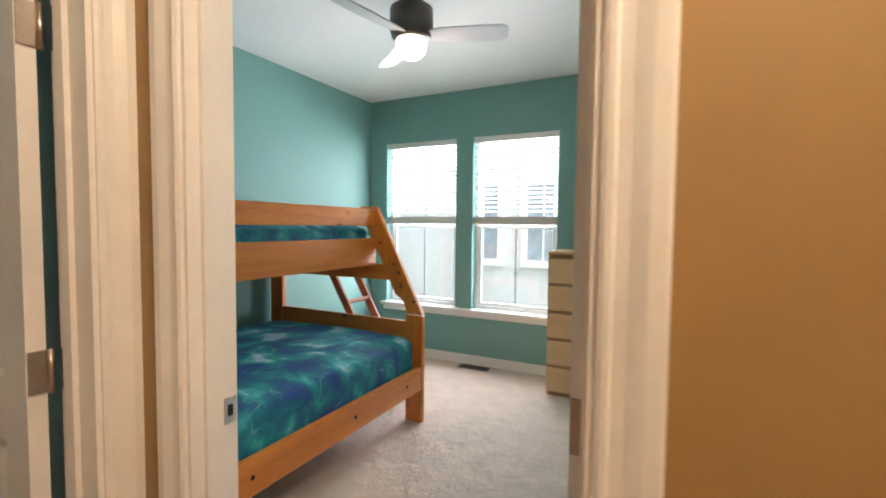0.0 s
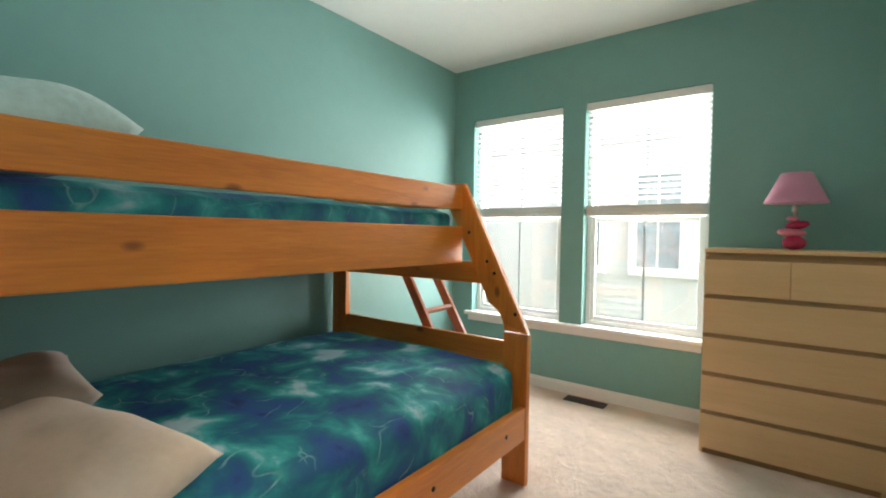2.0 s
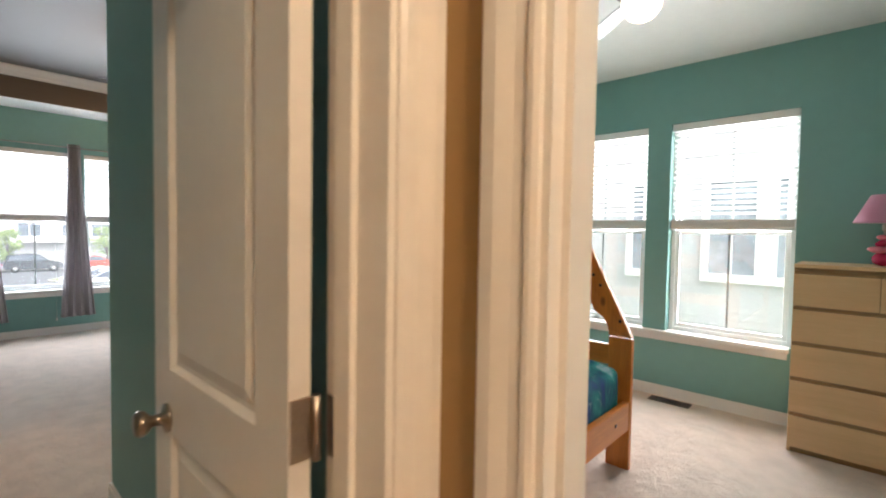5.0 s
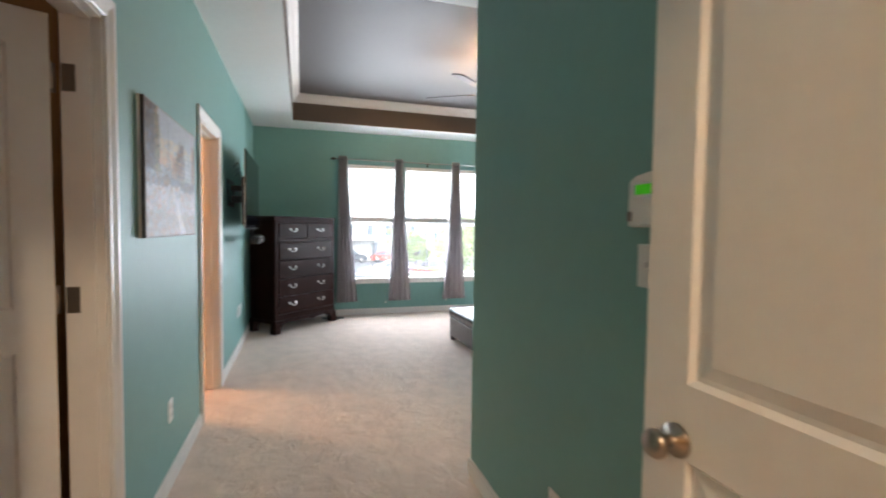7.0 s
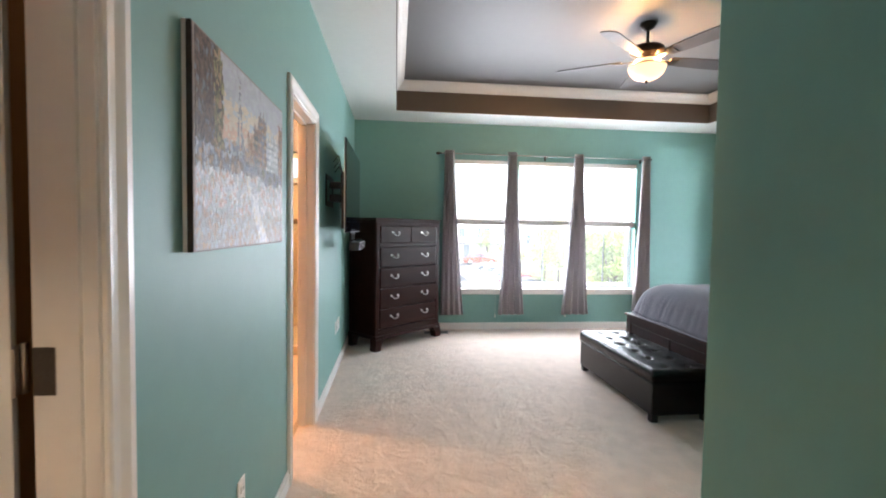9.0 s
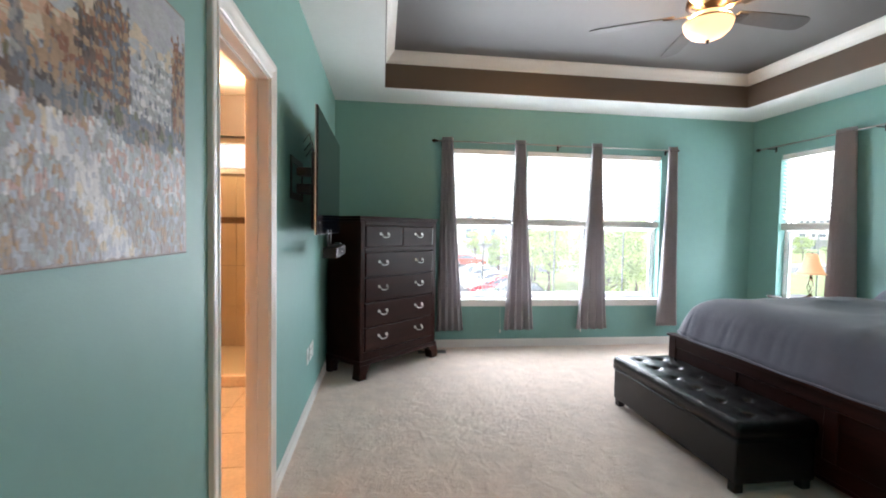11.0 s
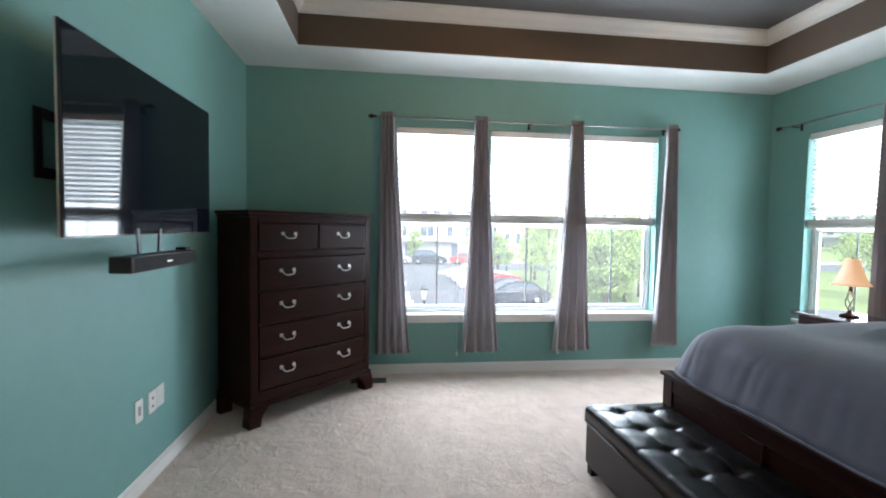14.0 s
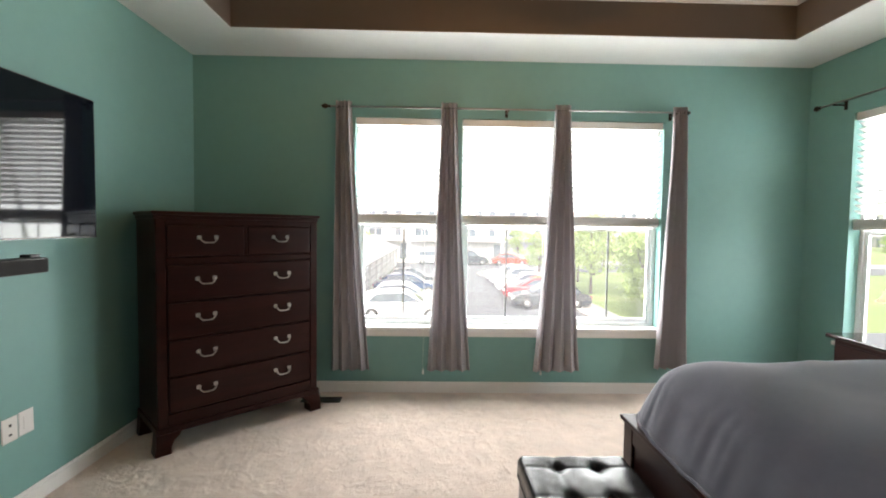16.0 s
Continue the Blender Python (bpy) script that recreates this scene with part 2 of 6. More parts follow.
TRIM = mat("white_trim_paint", (0.78, 0.76, 0.73), 0.35, 0, 0.02, 3)
DOORPAINT = mat("white_door_paint", (0.74, 0.73, 0.71), 0.38, 0, 0.02, 3, 0.03, 220)
VINYL = mat("white_vinyl", (0.8, 0.81, 0.82), 0.35, 0, 0.02, 3)
CARPET = carpet_material()
PINE = wood("honey_pine", (0.78, 0.268, 0.034), (0.57, 0.163, 0.020), 0.38, "Y", 5, True, 0.3)
PINE_X = wood("honey_pine_cross", (0.78, 0.268, 0.034), (0.57, 0.163, 0.020), 0.38, "X", 5, True, 0.3)
PINE_Z = wood("honey_pine_upright", (0.78, 0.268, 0.034), (0.57, 0.163, 0.020), 0.38, "Z", 5, True, 0.3)
REDWOOD = wood("red_brown_wood", (0.40, 0.12, 0.04), (0.26, 0.07, 0.025), 0.4, "Z", 5, False, 0.2)
BIRCH = wood("pale_birch_veneer", (0.70, 0.48, 0.26), (0.62, 0.415, 0.215), 0.42, "X", 4, False)
BIRCH_DARK = wood("birch_edge", (0.36, 0.22, 0.10), (0.28, 0.17, 0.08), 0.5, "X", 4, False)
ESPRESSO = wood("espresso_wood", (0.030, 0.0080, 0.0058), (0.016, 0.0042, 0.0034), 0.33, "X", 4, False, 0.0, 0.13)
LEATHER = mat("black_leather", (0.007, 0.006, 0.006), 0.27, 0, 0.15, 6, 0.10, 260, Specular_IOR_Level=0.28)
DARKWOOD = mat("dark_groove", (0.008, 0.004, 0.003), 0.6, 0, 0.1, 6)
NICKEL = mat("brushed_nickel", (0.62, 0.59, 0.55), 0.28, 1.0, 0.06, 20, 0.05, 200)
OLDBRASS = mat("satin_nickel_hinge", (0.42, 0.37, 0.32), 0.38, 1.0, 0.08, 20)
KNOB = mat("worn_nickel_knob", (0.34, 0.295, 0.245), 0.30, 1.0, 0.1, 20)
BRONZE = mat("dark_bronze", (0.035, 0.024, 0.018), 0.35, 0.8, 0.15, 20)
STEEL = mat("grey_steel", (0.32, 0.31, 0.30), 0.35, 0.9, 0.06, 20)
BLACK = mat("black_plastic", (0.010, 0.010, 0.011), 0.4, 0, 0.1, 10)
SCREEN = mat("tv_screen", (0.005, 0.007, 0.012), 0.05, 0, 0, Specular_IOR_Level=0.32)
WHITEPLASTIC = mat("white_plastic", (0.78, 0.77, 0.74), 0.4, 0, 0.02, 10)
DUVET = cloth("charcoal_duvet_cotton", (0.108, 0.107, 0.146), 0.9, 500, 0.05)
CURTAIN = cloth("taupe_grey_curtain", (0.43, 0.405, 0.42), 0.7, 600, 0.05, 0.28)
PILLOW = cloth("grey_pillow_cotton", (0.60, 0.48, 0.39), 0.9, 600)
PILLOWCASE = cloth("pale_blue_pillow_cotton", (0.52, 0.68, 0.68), 0.9, 600, 0.12)
TIEDYE = tie_dye("blue_tie_dye_sheet")
PANE = glass("window_glass", (0.97, 0.99, 0.98), 0.05, 0.011)
SHOWERGLASS = glass("shower_glass", (0.93, 0.97, 0.95), 0.035)
SLAT = cloth("white_blind_slat", (0.80, 0.80, 0.78), 0.5, 300, 0.02, 0.35)
PINK = cloth("pink_lampshade", (0.72, 0.34, 0.48), 0.8, 400, 0.04, 0.3)
CERISE = mat("cerise_ceramic", (0.42, 0.02, 0.08), 0.15, 0, 0.1, 10)
PINKSTONE = mat("pink_ceramic", (0.70, 0.22, 0.30), 0.18, 0, 0.1, 10)
TILE = mat("beige_stone_tile", (0.66, 0.54, 0.40), 0.35, 0, 0.14, 4, 0.04, 40)
GROUT = mat("grout", (0.42, 0.35, 0.27), 0.9, 0, 0.1, 20)
MOSAIC = mat("brown_mosaic", (0.14, 0.09, 0.06), 0.25, 0, 0.5, 30)
MARBLE = mat("cream_marble", (0.66, 0.55, 0.42), 0.2, 0, 0.16, 5)
CHERRY = wood("dark_cherry_cabinet", (0.075, 0.020, 0.012), (0.045, 0.012, 0.008), 0.3, "X", 4, False, 0.3)
GREEN_LCD = glowing("green_display", (0.06, 0.6, 0.0), 0.05)
GREEN_LCD.node_tree.nodes["Principled BSDF"].inputs["Base Color"].default_value = (0.03, 0.20, 0.005, 1)
BULBGLASS_WARM = glowing("warm_lit_glass", (1.0, 0.50, 0.19), 0.38)
BULBGLASS = glowing("lit_glass", (1.0, 0.80, 0.58), 1.2)
SHADE_LIT = glowing("lit_cream_shade", (1.0, 0.50, 0.20), 0.14)
CANLIGHT = glowing("lit_can", (1.0, 0.75, 0.45), 1.2)


# ---- mesh helpers ----
def box(bm, x0, x1, y0, y1, z0, z1, bevel=0.0, seg=1):
    m = Matrix.LocRotScale(((x0 + x1) / 2, (y0 + y1) / 2, (z0 + z1) / 2), None, (abs(x1 - x0), abs(y1 - y0), abs(z1 - z0)))
    made = bmesh.ops.create_cube(bm, size=1, matrix=m)
    if bevel:
        edges = list({e for v in made["verts"] for e in v.link_edges})
        bmesh.ops.bevel(bm, geom=edges, offset=bevel, segments=seg, affect="EDGES", profile=0.6)
    return bm


def boxes(*many, bevel=0.0, seg=1):
    bm = bmesh.new()
    for b in many:
        box(bm, *b, bevel=bevel, seg=seg)
    return bm


def lathe(profile, steps=32, m=None):
    """A body of revolution round z from (radius, height) pairs."""
    bm = bmesh.new()
    rings = []
    for r, z in profile:
        rings.append([bm.verts.new((r * math.cos(2 * math.pi * k / steps), r * math.sin(2 * math.pi * k / steps), z)) for k in range(steps)])
    for a, b in zip(rings, rings[1:]):
        for k in range(steps):
            bm.faces.new((a[k], a[(k + 1) % steps], b[(k + 1) % steps], b[k]))
    for ring in (rings[0], rings[-1]):
        try:
            bm.faces.new(ring)
        except ValueError:
            pass
    bmesh.ops.recalc_face_normals(bm, faces=bm.faces)
    for f in bm.faces:
        f.smooth = len(f.verts) == 4
    if m is not None:
        bm.transform(m)
    return bm


def tube(points, radius, sides=8):
    """A round bar along a chain of points."""
    bm = bmesh.new()
    pts = [Vector(p) for p in points]
    rings = []
    for i, p in enumerate(pts):
        d = (pts[min(i + 1, len(pts) - 1)] - pts[max(i - 1, 0)]).normalized()
        q = d.to_track_quat("Z", "Y")
        rings.append([bm.verts.new(p + q @ Vector((radius * math.cos(2 * math.pi * k / sides), radius * math.sin(2 * math.pi * k / sides), 0))) for k in range(sides)])
    for a, b in zip(rings, rings[1:]):
        for k in range(sides):
            f = bm.faces.new((a[k], a[(k + 1) % sides], b[(k + 1) % sides], b[k]))
            f.smooth = True
    bm.faces.new(rings[0])
    bm.faces.new(rings[-1])
    bmesh.ops.recalc_face_normals(bm, faces=bm.faces)
    return bm


def prism(outline, z0, z1, m=None):
    """An outline in x, y pushed from z0 to z1."""
    bm = bmesh.new()
    low, high = [bm.verts.new((x, y, z0)) for x, y in outline], [bm.verts.new((x, y, z1)) for x, y in outline]
    bm.faces.new(low)
    bm.faces.new(high)
    for k in range(len(outline)):
        j = (k + 1) % len(outline)
        bm.faces.new((low[k], low[j], high[j], high[k]))
    bmesh.ops.recalc_face_normals(bm, faces=bm.faces)
    if m is not None:
        bm.transform(m)
    return bm


def sheet(fn, nu, nv, smooth=True):
    """A grid surface from fn(u, v) with u, v in 0..1."""
    bm = bmesh.new()
    vs = [[bm.verts.new(fn(i / nu, j / nv)) for j in range(nv + 1)] for i in range(nu + 1)]
    for i in range(nu):
        for j in range(nv):
            f = bm.faces.new((vs[i][j], vs[i + 1][j], vs[i + 1][j + 1], vs[i][j + 1]))
            f.smooth = smooth
    bmesh.ops.recalc_face_normals(bm, faces=bm.faces)
    return bm


def merge(bm, other):
    me = bpy.data.meshes.new("tmp")
    other.to_mesh(me)
    other.free()
    bm.from_mesh(me)
    bpy.data.meshes.remove(me)
    return bm


def mesh_ob(name, bm, material):
    me = bpy.data.meshes.new(name)
    bm.to_mesh(me)
    bm.free()
    me.materials.append(material)
    return new(name, me)


def part(name, bm, material, parent, label=""):
    ob = mesh_ob(name, bm, material)
    ob.parent = parent
    return tagged(ob, label)


def shared(name, me, parent, m):
    ob = new(name, me)
    ob.parent = parent
    ob.matrix_local = m
    return ob


def thing(name, place, label, category, group="", turn=0):
    e = new(name)
    e.empty_display_size = 0.1
    e.matrix_world = pose(*place, 0, 0, turn)
    return tagged(e, label, category, group)


def setting(name, bm, material, label="", category=""):
    return tagged(mesh_ob(name, bm, material), label, category, kind="structure")


def setting_empty(name, place, label, category, turn=0):
    e = thing(name, place, label, category, "", turn)
    return tagged(e, kind="structure")


def partw(name, bm, material, parent, label=""):
    """A part whose mesh is given in world coordinates."""
    m, p = Matrix.Identity(4), parent
    while p:
        m, p = p.matrix_basis @ m, p.parent
    bm.transform(m.inverted())
    return part(name, bm, material, parent, label)


def puff(w, d, h, seed=0, n=26, pinch=0.35):
    """A stuffed pillow: w x d x h with pinched corners and creases, lying on z = 0."""
    def at(sign):
        def fn(u, v):
            a, b = 2 * u - 1, 2 * v - 1
            e = (1 - abs(a) ** 3.2) * (1 - abs(b) ** 3.2)
            k = 1 - pinch * 0.22 * (1 - abs(a) ** 2) * abs(b) ** 6 - 0
            kk = 1 - pinch * 0.22 * (1 - abs(b) ** 2) * abs(a) ** 6
            z = sign * h / 2 * max(e, 0) ** 0.52
            q = Vector((a * w / 2 * kk, b * d / 2 * k, 0))
            z += e * 0.022 * noise.noise(q * 7 + Vector((seed, 0, sign)))
            return (q.x, q.y, h / 2 + z)
        return fn
    bm = sheet(at(1), n, n)
    merge(bm, sheet(at(-1), n, n))
    bmesh.ops.remove_doubles(bm, verts=bm.verts, dist=1e-4)
    bmesh.ops.recalc_face_normals(bm, faces=bm.faces)
    for f in bm.faces:
        f.smooth = True
    return bm


# ---- structure: walls, floors, ceilings ----
H = 2.755


def wall(name, axis, at, back, a0, a1, material, openings=(), z0=0.0, z1=H, label="teal painted wall"):
    """A wall slab. axis 'x': the face lies at x = at and runs along y; openings are (from, to, low, high)."""
    bm = bmesh.new()

    def put(u0, u1, w0, w1):
        if u1 - u0 > 1e-4 and w1 - w0 > 1e-4:
            lo, hi = min(at, back), max(at, back)
            if axis == "x":
                box(bm, lo, hi, u0, u1, w0, w1)
            else:
                box(bm, u0, u1, lo, hi, w0, w1)
    u = a0
    for o0, o1, lo, hi in sorted(openings):
        put(u, o0, z0, z1)
        put(o0, o1, z0, lo)
        put(o0, o1, hi, z1)
        u = o1
    put(u, a1, z0, z1)
    return setting(name, bm, material, label, "wall")


# Grille bar grey stands in for its shade against the bright panes.
MUNTIN = mat("backlit_grille_bar", (0.26, 0.27, 0.28), 0.4, 0, 0.03)
WZ0, WZ1 = 0.56, 2.285
WEST_WIN = [(0.465, 1.265), (1.345, 2.145), (2.225, 3.025)]
NORTH_WIN = (-7.745, -6.945)
KIDS_WIN = [(-2.945, -2.105), (-1.92, -1.07)]
DZ = 2.05

# main bedroom and its entry
wall("wall_west", "x", -8.16, -8.32, -0.905, 4.405, TEAL, [(a, b, WZ0, WZ1) for a, b in WEST_WIN])
wall("wall_north", "y", 4.245, 4.405, -8.16, -3.42, TEAL, [(*NORTH_WIN, WZ0, WZ1)])
wall("wall_south", "y", -0.845, -0.905, -8.16, -1.285, TEAL, [(-5.24, -4.55, 0, DZ), (-3.01, -2.27, 0, DZ)])
wall("wall_east", "x", -3.42, -3.34, 0.72, 4.245, TEAL)
wall("wall_entry", "y", 0.682, 0.72, -3.42, -1.285, TEAL)
wall("wall_entry_door", "x", -1.285, -1.22, -0.845, 0.682, TEAL, [(-0.745, 0.546, 0, DZ)])
# children's bedroom
wall("wall_kids_north", "y", 4.245, 4.405, -3.34, 0.0, TEAL, [(a, b, WZ0, WZ1) for a, b in KIDS_WIN])
wall("wall_kids_west", "x", -3.16, -3.24, 0.70, 4.245, TEAL)
wall("wall_kids_east", "x", -0.12, -0.04, 0.70, 4.245, TEAL, [(3.26, 3.98, 0, DZ)])
wall("wall_kids_south", "y", 0.722, 0.68, -3.16, -0.12, TEAL, [(-0.988, -0.18, 0, DZ)])
# hall
wall("wall_hall_north", "y", 0.615, 0.68, -1.155, 1.5, BEIGE, [(-0.988, -0.18, 0, DZ)], label="tan painted hall wall")
wall("wall_hall_west", "x", -1.155, -1.22, -1.6, 0.615, BEIGE, [(-0.745, 0.546, 0, DZ)], label="tan painted hall wall")
wall("wall_hall_east", "x", 1.5, 1.58, -1.6, 0.615, BEIGE, label="tan painted hall wall")
wall("wall_hall_south", "y", -1.6, -1.68, -1.155, 1.5, BEIGE, label="tan painted hall wall")
# bathroom
wall("wall_bath_north", "y", -0.94, -0.905, -8.16, -3.9, ORANGE, [(-5.24, -4.55, 0, DZ)], label="tan painted bathroom wall")
wall("wall_bath_south", "y", -2.78, -2.86, -8.16, -3.9, ORANGE, label="tan painted bathroom wall")
wall("wall_bath_east", "x", -3.9, -3.84, -2.86, -0.94, ORANGE, label="tan painted bathroom wall")
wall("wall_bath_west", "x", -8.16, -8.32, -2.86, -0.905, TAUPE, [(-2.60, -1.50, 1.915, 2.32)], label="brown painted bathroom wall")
wall("wall_shower_stub", "x", -6.96, -7.09, -2.78, -2.04, ORANGE, label="tan painted stub wall beside the shower")
# Stub end browner than its tan sides: the weaker light is in the colour.
setting("wall_shower_stub_end", boxes((-7.09, -6.96, -2.04, -2.03, 1.885, H)), TAUPE, "brown end of the stub wall, darkened for its weaker light", "wall")
# closet beyond the entry
wall("wall_closet_south", "y", -2.4, -2.46, -3.84, -1.6, BEIGE, label="plain closet wall")
wall("wall_closet_north", "y", -0.955, -0.905, -3.82, -1.54, BEIGE, [(-3.01, -2.27, 0, DZ)], label="plain closet wall")
wall("wall_closet_east", "x", -1.6, -1.54, -2.4, -0.955, BEIGE, label="plain closet wall")
wall("wall_closet_west", "x", -3.76, -3.82, -2.4, -0.955, BEIGE, label="plain closet wall")
setting("closet_ceiling", boxes((-3.82, -1.54, -2.46, -0.905, H, H + 0.06)), WHITE_CEILING, "white closet ceiling", "ceiling")
# closet behind the children's closet door
setting("wall_kids_closet", boxes((0.55, 0.6, 2.9, 4.3, 0, H), (-0.04, 0.55, 2.9, 2.95, 0, H), (-0.04, 0.55, 4.25, 4.3, 0, H)), TRIM, "plain closet wall", "wall")

setting("floor", boxes((-8.32, 1.58, -0.94, 4.405, -0.15, 0.0), (-3.82, 1.58, -2.46, -0.94, -0.15, 0.0)), CARPET, "cream plush carpet with footprints", "carpet")
setting("bathroom_floor", boxes((-8.32, -3.84, -2.86, -0.94, -0.15, -0.006)), GROUT, "beige stone tile floor", "floor")

# ceilings; the main one steps up into a tray
TX0, TX1, TY0, TY1, TH = -7.63, -3.95, -0.31, 3.68, 3.10
setting("ceiling", boxes((-8.32, TX0, -0.905, 4.405, H, TH + 0.1), (TX1, -3.34, -0.905, 4.405, H, TH + 0.1),
                         (TX0, TX1, -0.905, TY0, H, TH + 0.1), (TX0, TX1, TY1, 4.405, H, TH + 0.1),
                         (-3.34, -1.22, -0.905, 0.70, H, H + 0.1)), WHITE_CEILING, "white tray ceiling border", "ceiling")
for _b in ((TX0, TX0 + 0.006, TY0, TY1, H + 0.004, TH), (TX1 - 0.006, TX1, TY0, TY1, H + 0.004, TH),
           (TX0 + 0.006, TX1 - 0.006, TY0, TY0 + 0.006, H + 0.004, TH), (TX0 + 0.006, TX1 - 0.006, TY1 - 0.006, TY1, H + 0.004, TH)):
    setting("tray_riser", boxes(_b), TAUPE, "brown painted tray ceiling side", "ceiling")
setting("tray_ceiling", boxes((TX0, TX1, TY0, TY1, TH, TH + 0.1)), GREY_CEILING, "grey painted tray ceiling", "ceiling")
setting("kids_ceiling", boxes((-3.24, -0.04, 0.68, 4.405, H, H + 0.1)), WHITE_CEILING, "white ceiling", "ceiling")
setting("hall_ceiling", boxes((-1.22, 1.58, -1.68, 0.68, H, H + 0.1)), WHITE_CEILING, "white hall ceiling", "ceiling")
setting("bath_ceiling", boxes((-8.32, -3.84, -2.86, -0.905, H, H + 0.1)), WHITE_CEILING, "white bathroom ceiling", "ceiling")


def crown():
    """White crown moulding round the tray, mitred at its corners."""
    prof = [(0.006, -0.115), (0.016, -0.115), (0.020, -0.098), (0.034, -0.088), (0.050, -0.055), (0.072, -0.030), (0.085, -0.022), (0.090, -0.008), (0.090, 0.0), (0.006, 0.0)]
    bm = bmesh.new()
    rings = []
    for cx, cy, sx, sy in ((TX0, TY0, 1, 1), (TX1, TY0, -1, 1), (TX1, TY1, -1, -1), (TX0, TY1, 1, -1)):
        rings.append([bm.verts.new((cx + sx * d, cy + sy * d, TH + 0.92 * z)) for d, z in prof])
    for k in range(4):
        a, b = rings[k], rings[(k + 1) % 4]
        for j in range(len(prof)):
            i = (j + 1) % len(prof)
            bm.faces.new((a[j], b[j], b[i], a[i]))
    bmesh.ops.recalc_face_normals(bm, faces=bm.faces)
    return bm


setting("crown_moulding", crown(), TRIM, "white crown moulding in the tray ceiling", "moulding")


def baseboard(name, runs):
    """Runs of (axis, face, out, from, to): boards 9 cm high with an eased top."""
    bm = bmesh.new()
    for axis, f, out, a, b in runs:
        for d, z0, z1 in ((0.013, 0.0, 0.072), (0.008, 0.072, 0.090)):
            lo, hi = sorted((f, f + out * d))
            if axis == "x":
                box(bm, lo, hi, a, b, z0, z1)
            else:
                box(bm, a, b, lo, hi, z0, z1)
    return setting(name, bm, TRIM, "white painted baseboard", "baseboard")


baseboard("baseboard", [("x", -8.16, 1, -0.845, 4.245), ("y", 4.245, -1, -8.147, -3.42), ("x", -3.42, -1, 0.669, 4.232),
                        ("y", 0.682, -1, -3.42, -1.285), ("y", -0.845, 1, -8.147, -5.315), ("y", -0.845, 1, -4.475, -3.085), ("y", -0.845, 1, -2.195, -1.285)])
baseboard("baseboard_kids", [("y", 4.245, -1, -3.147, -0.12), ("x", -3.16, 1, 0.745, 4.245), ("x", -0.12, -1, 0.745, 3.188),
                             ("x", -0.12, -1, 4.052, 4.232), ("y", 0.722, 1, -3.147, -1.064)])
baseboard("baseboard_hall", [("y", 0.615, -1, -1.14, -1.064), ("y", 0.615, -1, -0.104, 1.5)])

CASING = [(0.0, 0.0), (0.0, 0.010), (0.007, 0.014), (0.014, 0.014), (0.018, 0.009), (0.034, 0.011), (0.050, 0.017), (0.056, 0.019), (0.074, 0.019), (0.079, 0.015), (0.079, 0.0)]


def casing(bm, a0, a1, top, place):
    """Profiled trim on three sides of an opening a0..a1; place(u, out, z) gives the point."""
    def bar(pts0, pts1):
        r0, r1 = [bm.verts.new(place(*p)) for p in pts0], [bm.verts.new(place(*p)) for p in pts1]
        n = len(r0)
        for k in range(n):
            bm.faces.new((r0[k], r0[(k + 1) % n], r1[(k + 1) % n], r1[k]))
        bm.faces.new(r0)
        bm.faces.new(r1)
    bar([(a0 - w, o, 0.0) for w, o in CASING], [(a0 - w, o, top + w) for w, o in CASING])
    bar([(a1 + w, o, 0.0) for w, o in CASING], [(a1 + w, o, top + w) for w, o in CASING])
    bar([(a0 - w, o, top + w) for w, o in CASING], [(a1 + w, o, top + w) for w, o in CASING])
    bmesh.ops.recalc_face_normals(bm, faces=bm.faces)


def doorway(name, axis, a0, a1, faces, label, stop=None):
    """Jamb lining and casing on both faces ((at, out), (at, out)) of an opening a0..a1; the door is a child made later."""
    e = setting_empty(name, (0, 0, 0), label, "door frame")
    (f0, o0), (f1, o1) = faces
    lo, hi = min(f0, f1), max(f0, f1)

    def slab(bm, u0, u1, w0, w1, z0, z1):
        if axis == "x":
            box(bm, w0, w1, u0, u1, z0, z1)
        else:
            box(bm, u0, u1, w0, w1, z0, z1)
    bm = bmesh.new()
    t = 0.016
    slab(bm, a0 - 0.004, a0 + t, lo - 0.002, hi + 0.002, 0, DZ)
    slab(bm, a1 - t, a1 + 0.004, lo - 0.002, hi + 0.002, 0, DZ)
    slab(bm, a0 + t, a1 - t, lo - 0.002, hi + 0.002, DZ - t, DZ + 0.004)
    part("jamb", bm, TRIM, e)
    if stop is not None:
        bm = bmesh.new()
        slab(bm, a0 + t, a0 + t + 0.011, stop - 0.018, stop + 0.018, 0, DZ - t)
        slab(bm, a1 - t - 0.011, a1 - t, stop - 0.018, stop + 0.018, 0, DZ - t)
        slab(bm, a0 + t + 0.011, a1 - t - 0.011, stop - 0.018, stop + 0.018, DZ - t - 0.011, DZ - t)
        part("door_stop", bm, TRIM, e)
    for f, o in faces:
        bm = bmesh.new()
        if axis == "x":
            casing(bm, a0 + 0.005, a1 - 0.005, DZ - 0.005, lambda u, w, z: (f + o * w, u, z))
        else:
            casing(bm, a0 + 0.005, a1 - 0.005, DZ - 0.005, lambda u, w, z: (u, f + o * w, z))
        part("casing", bm, TRIM, e)
    return e


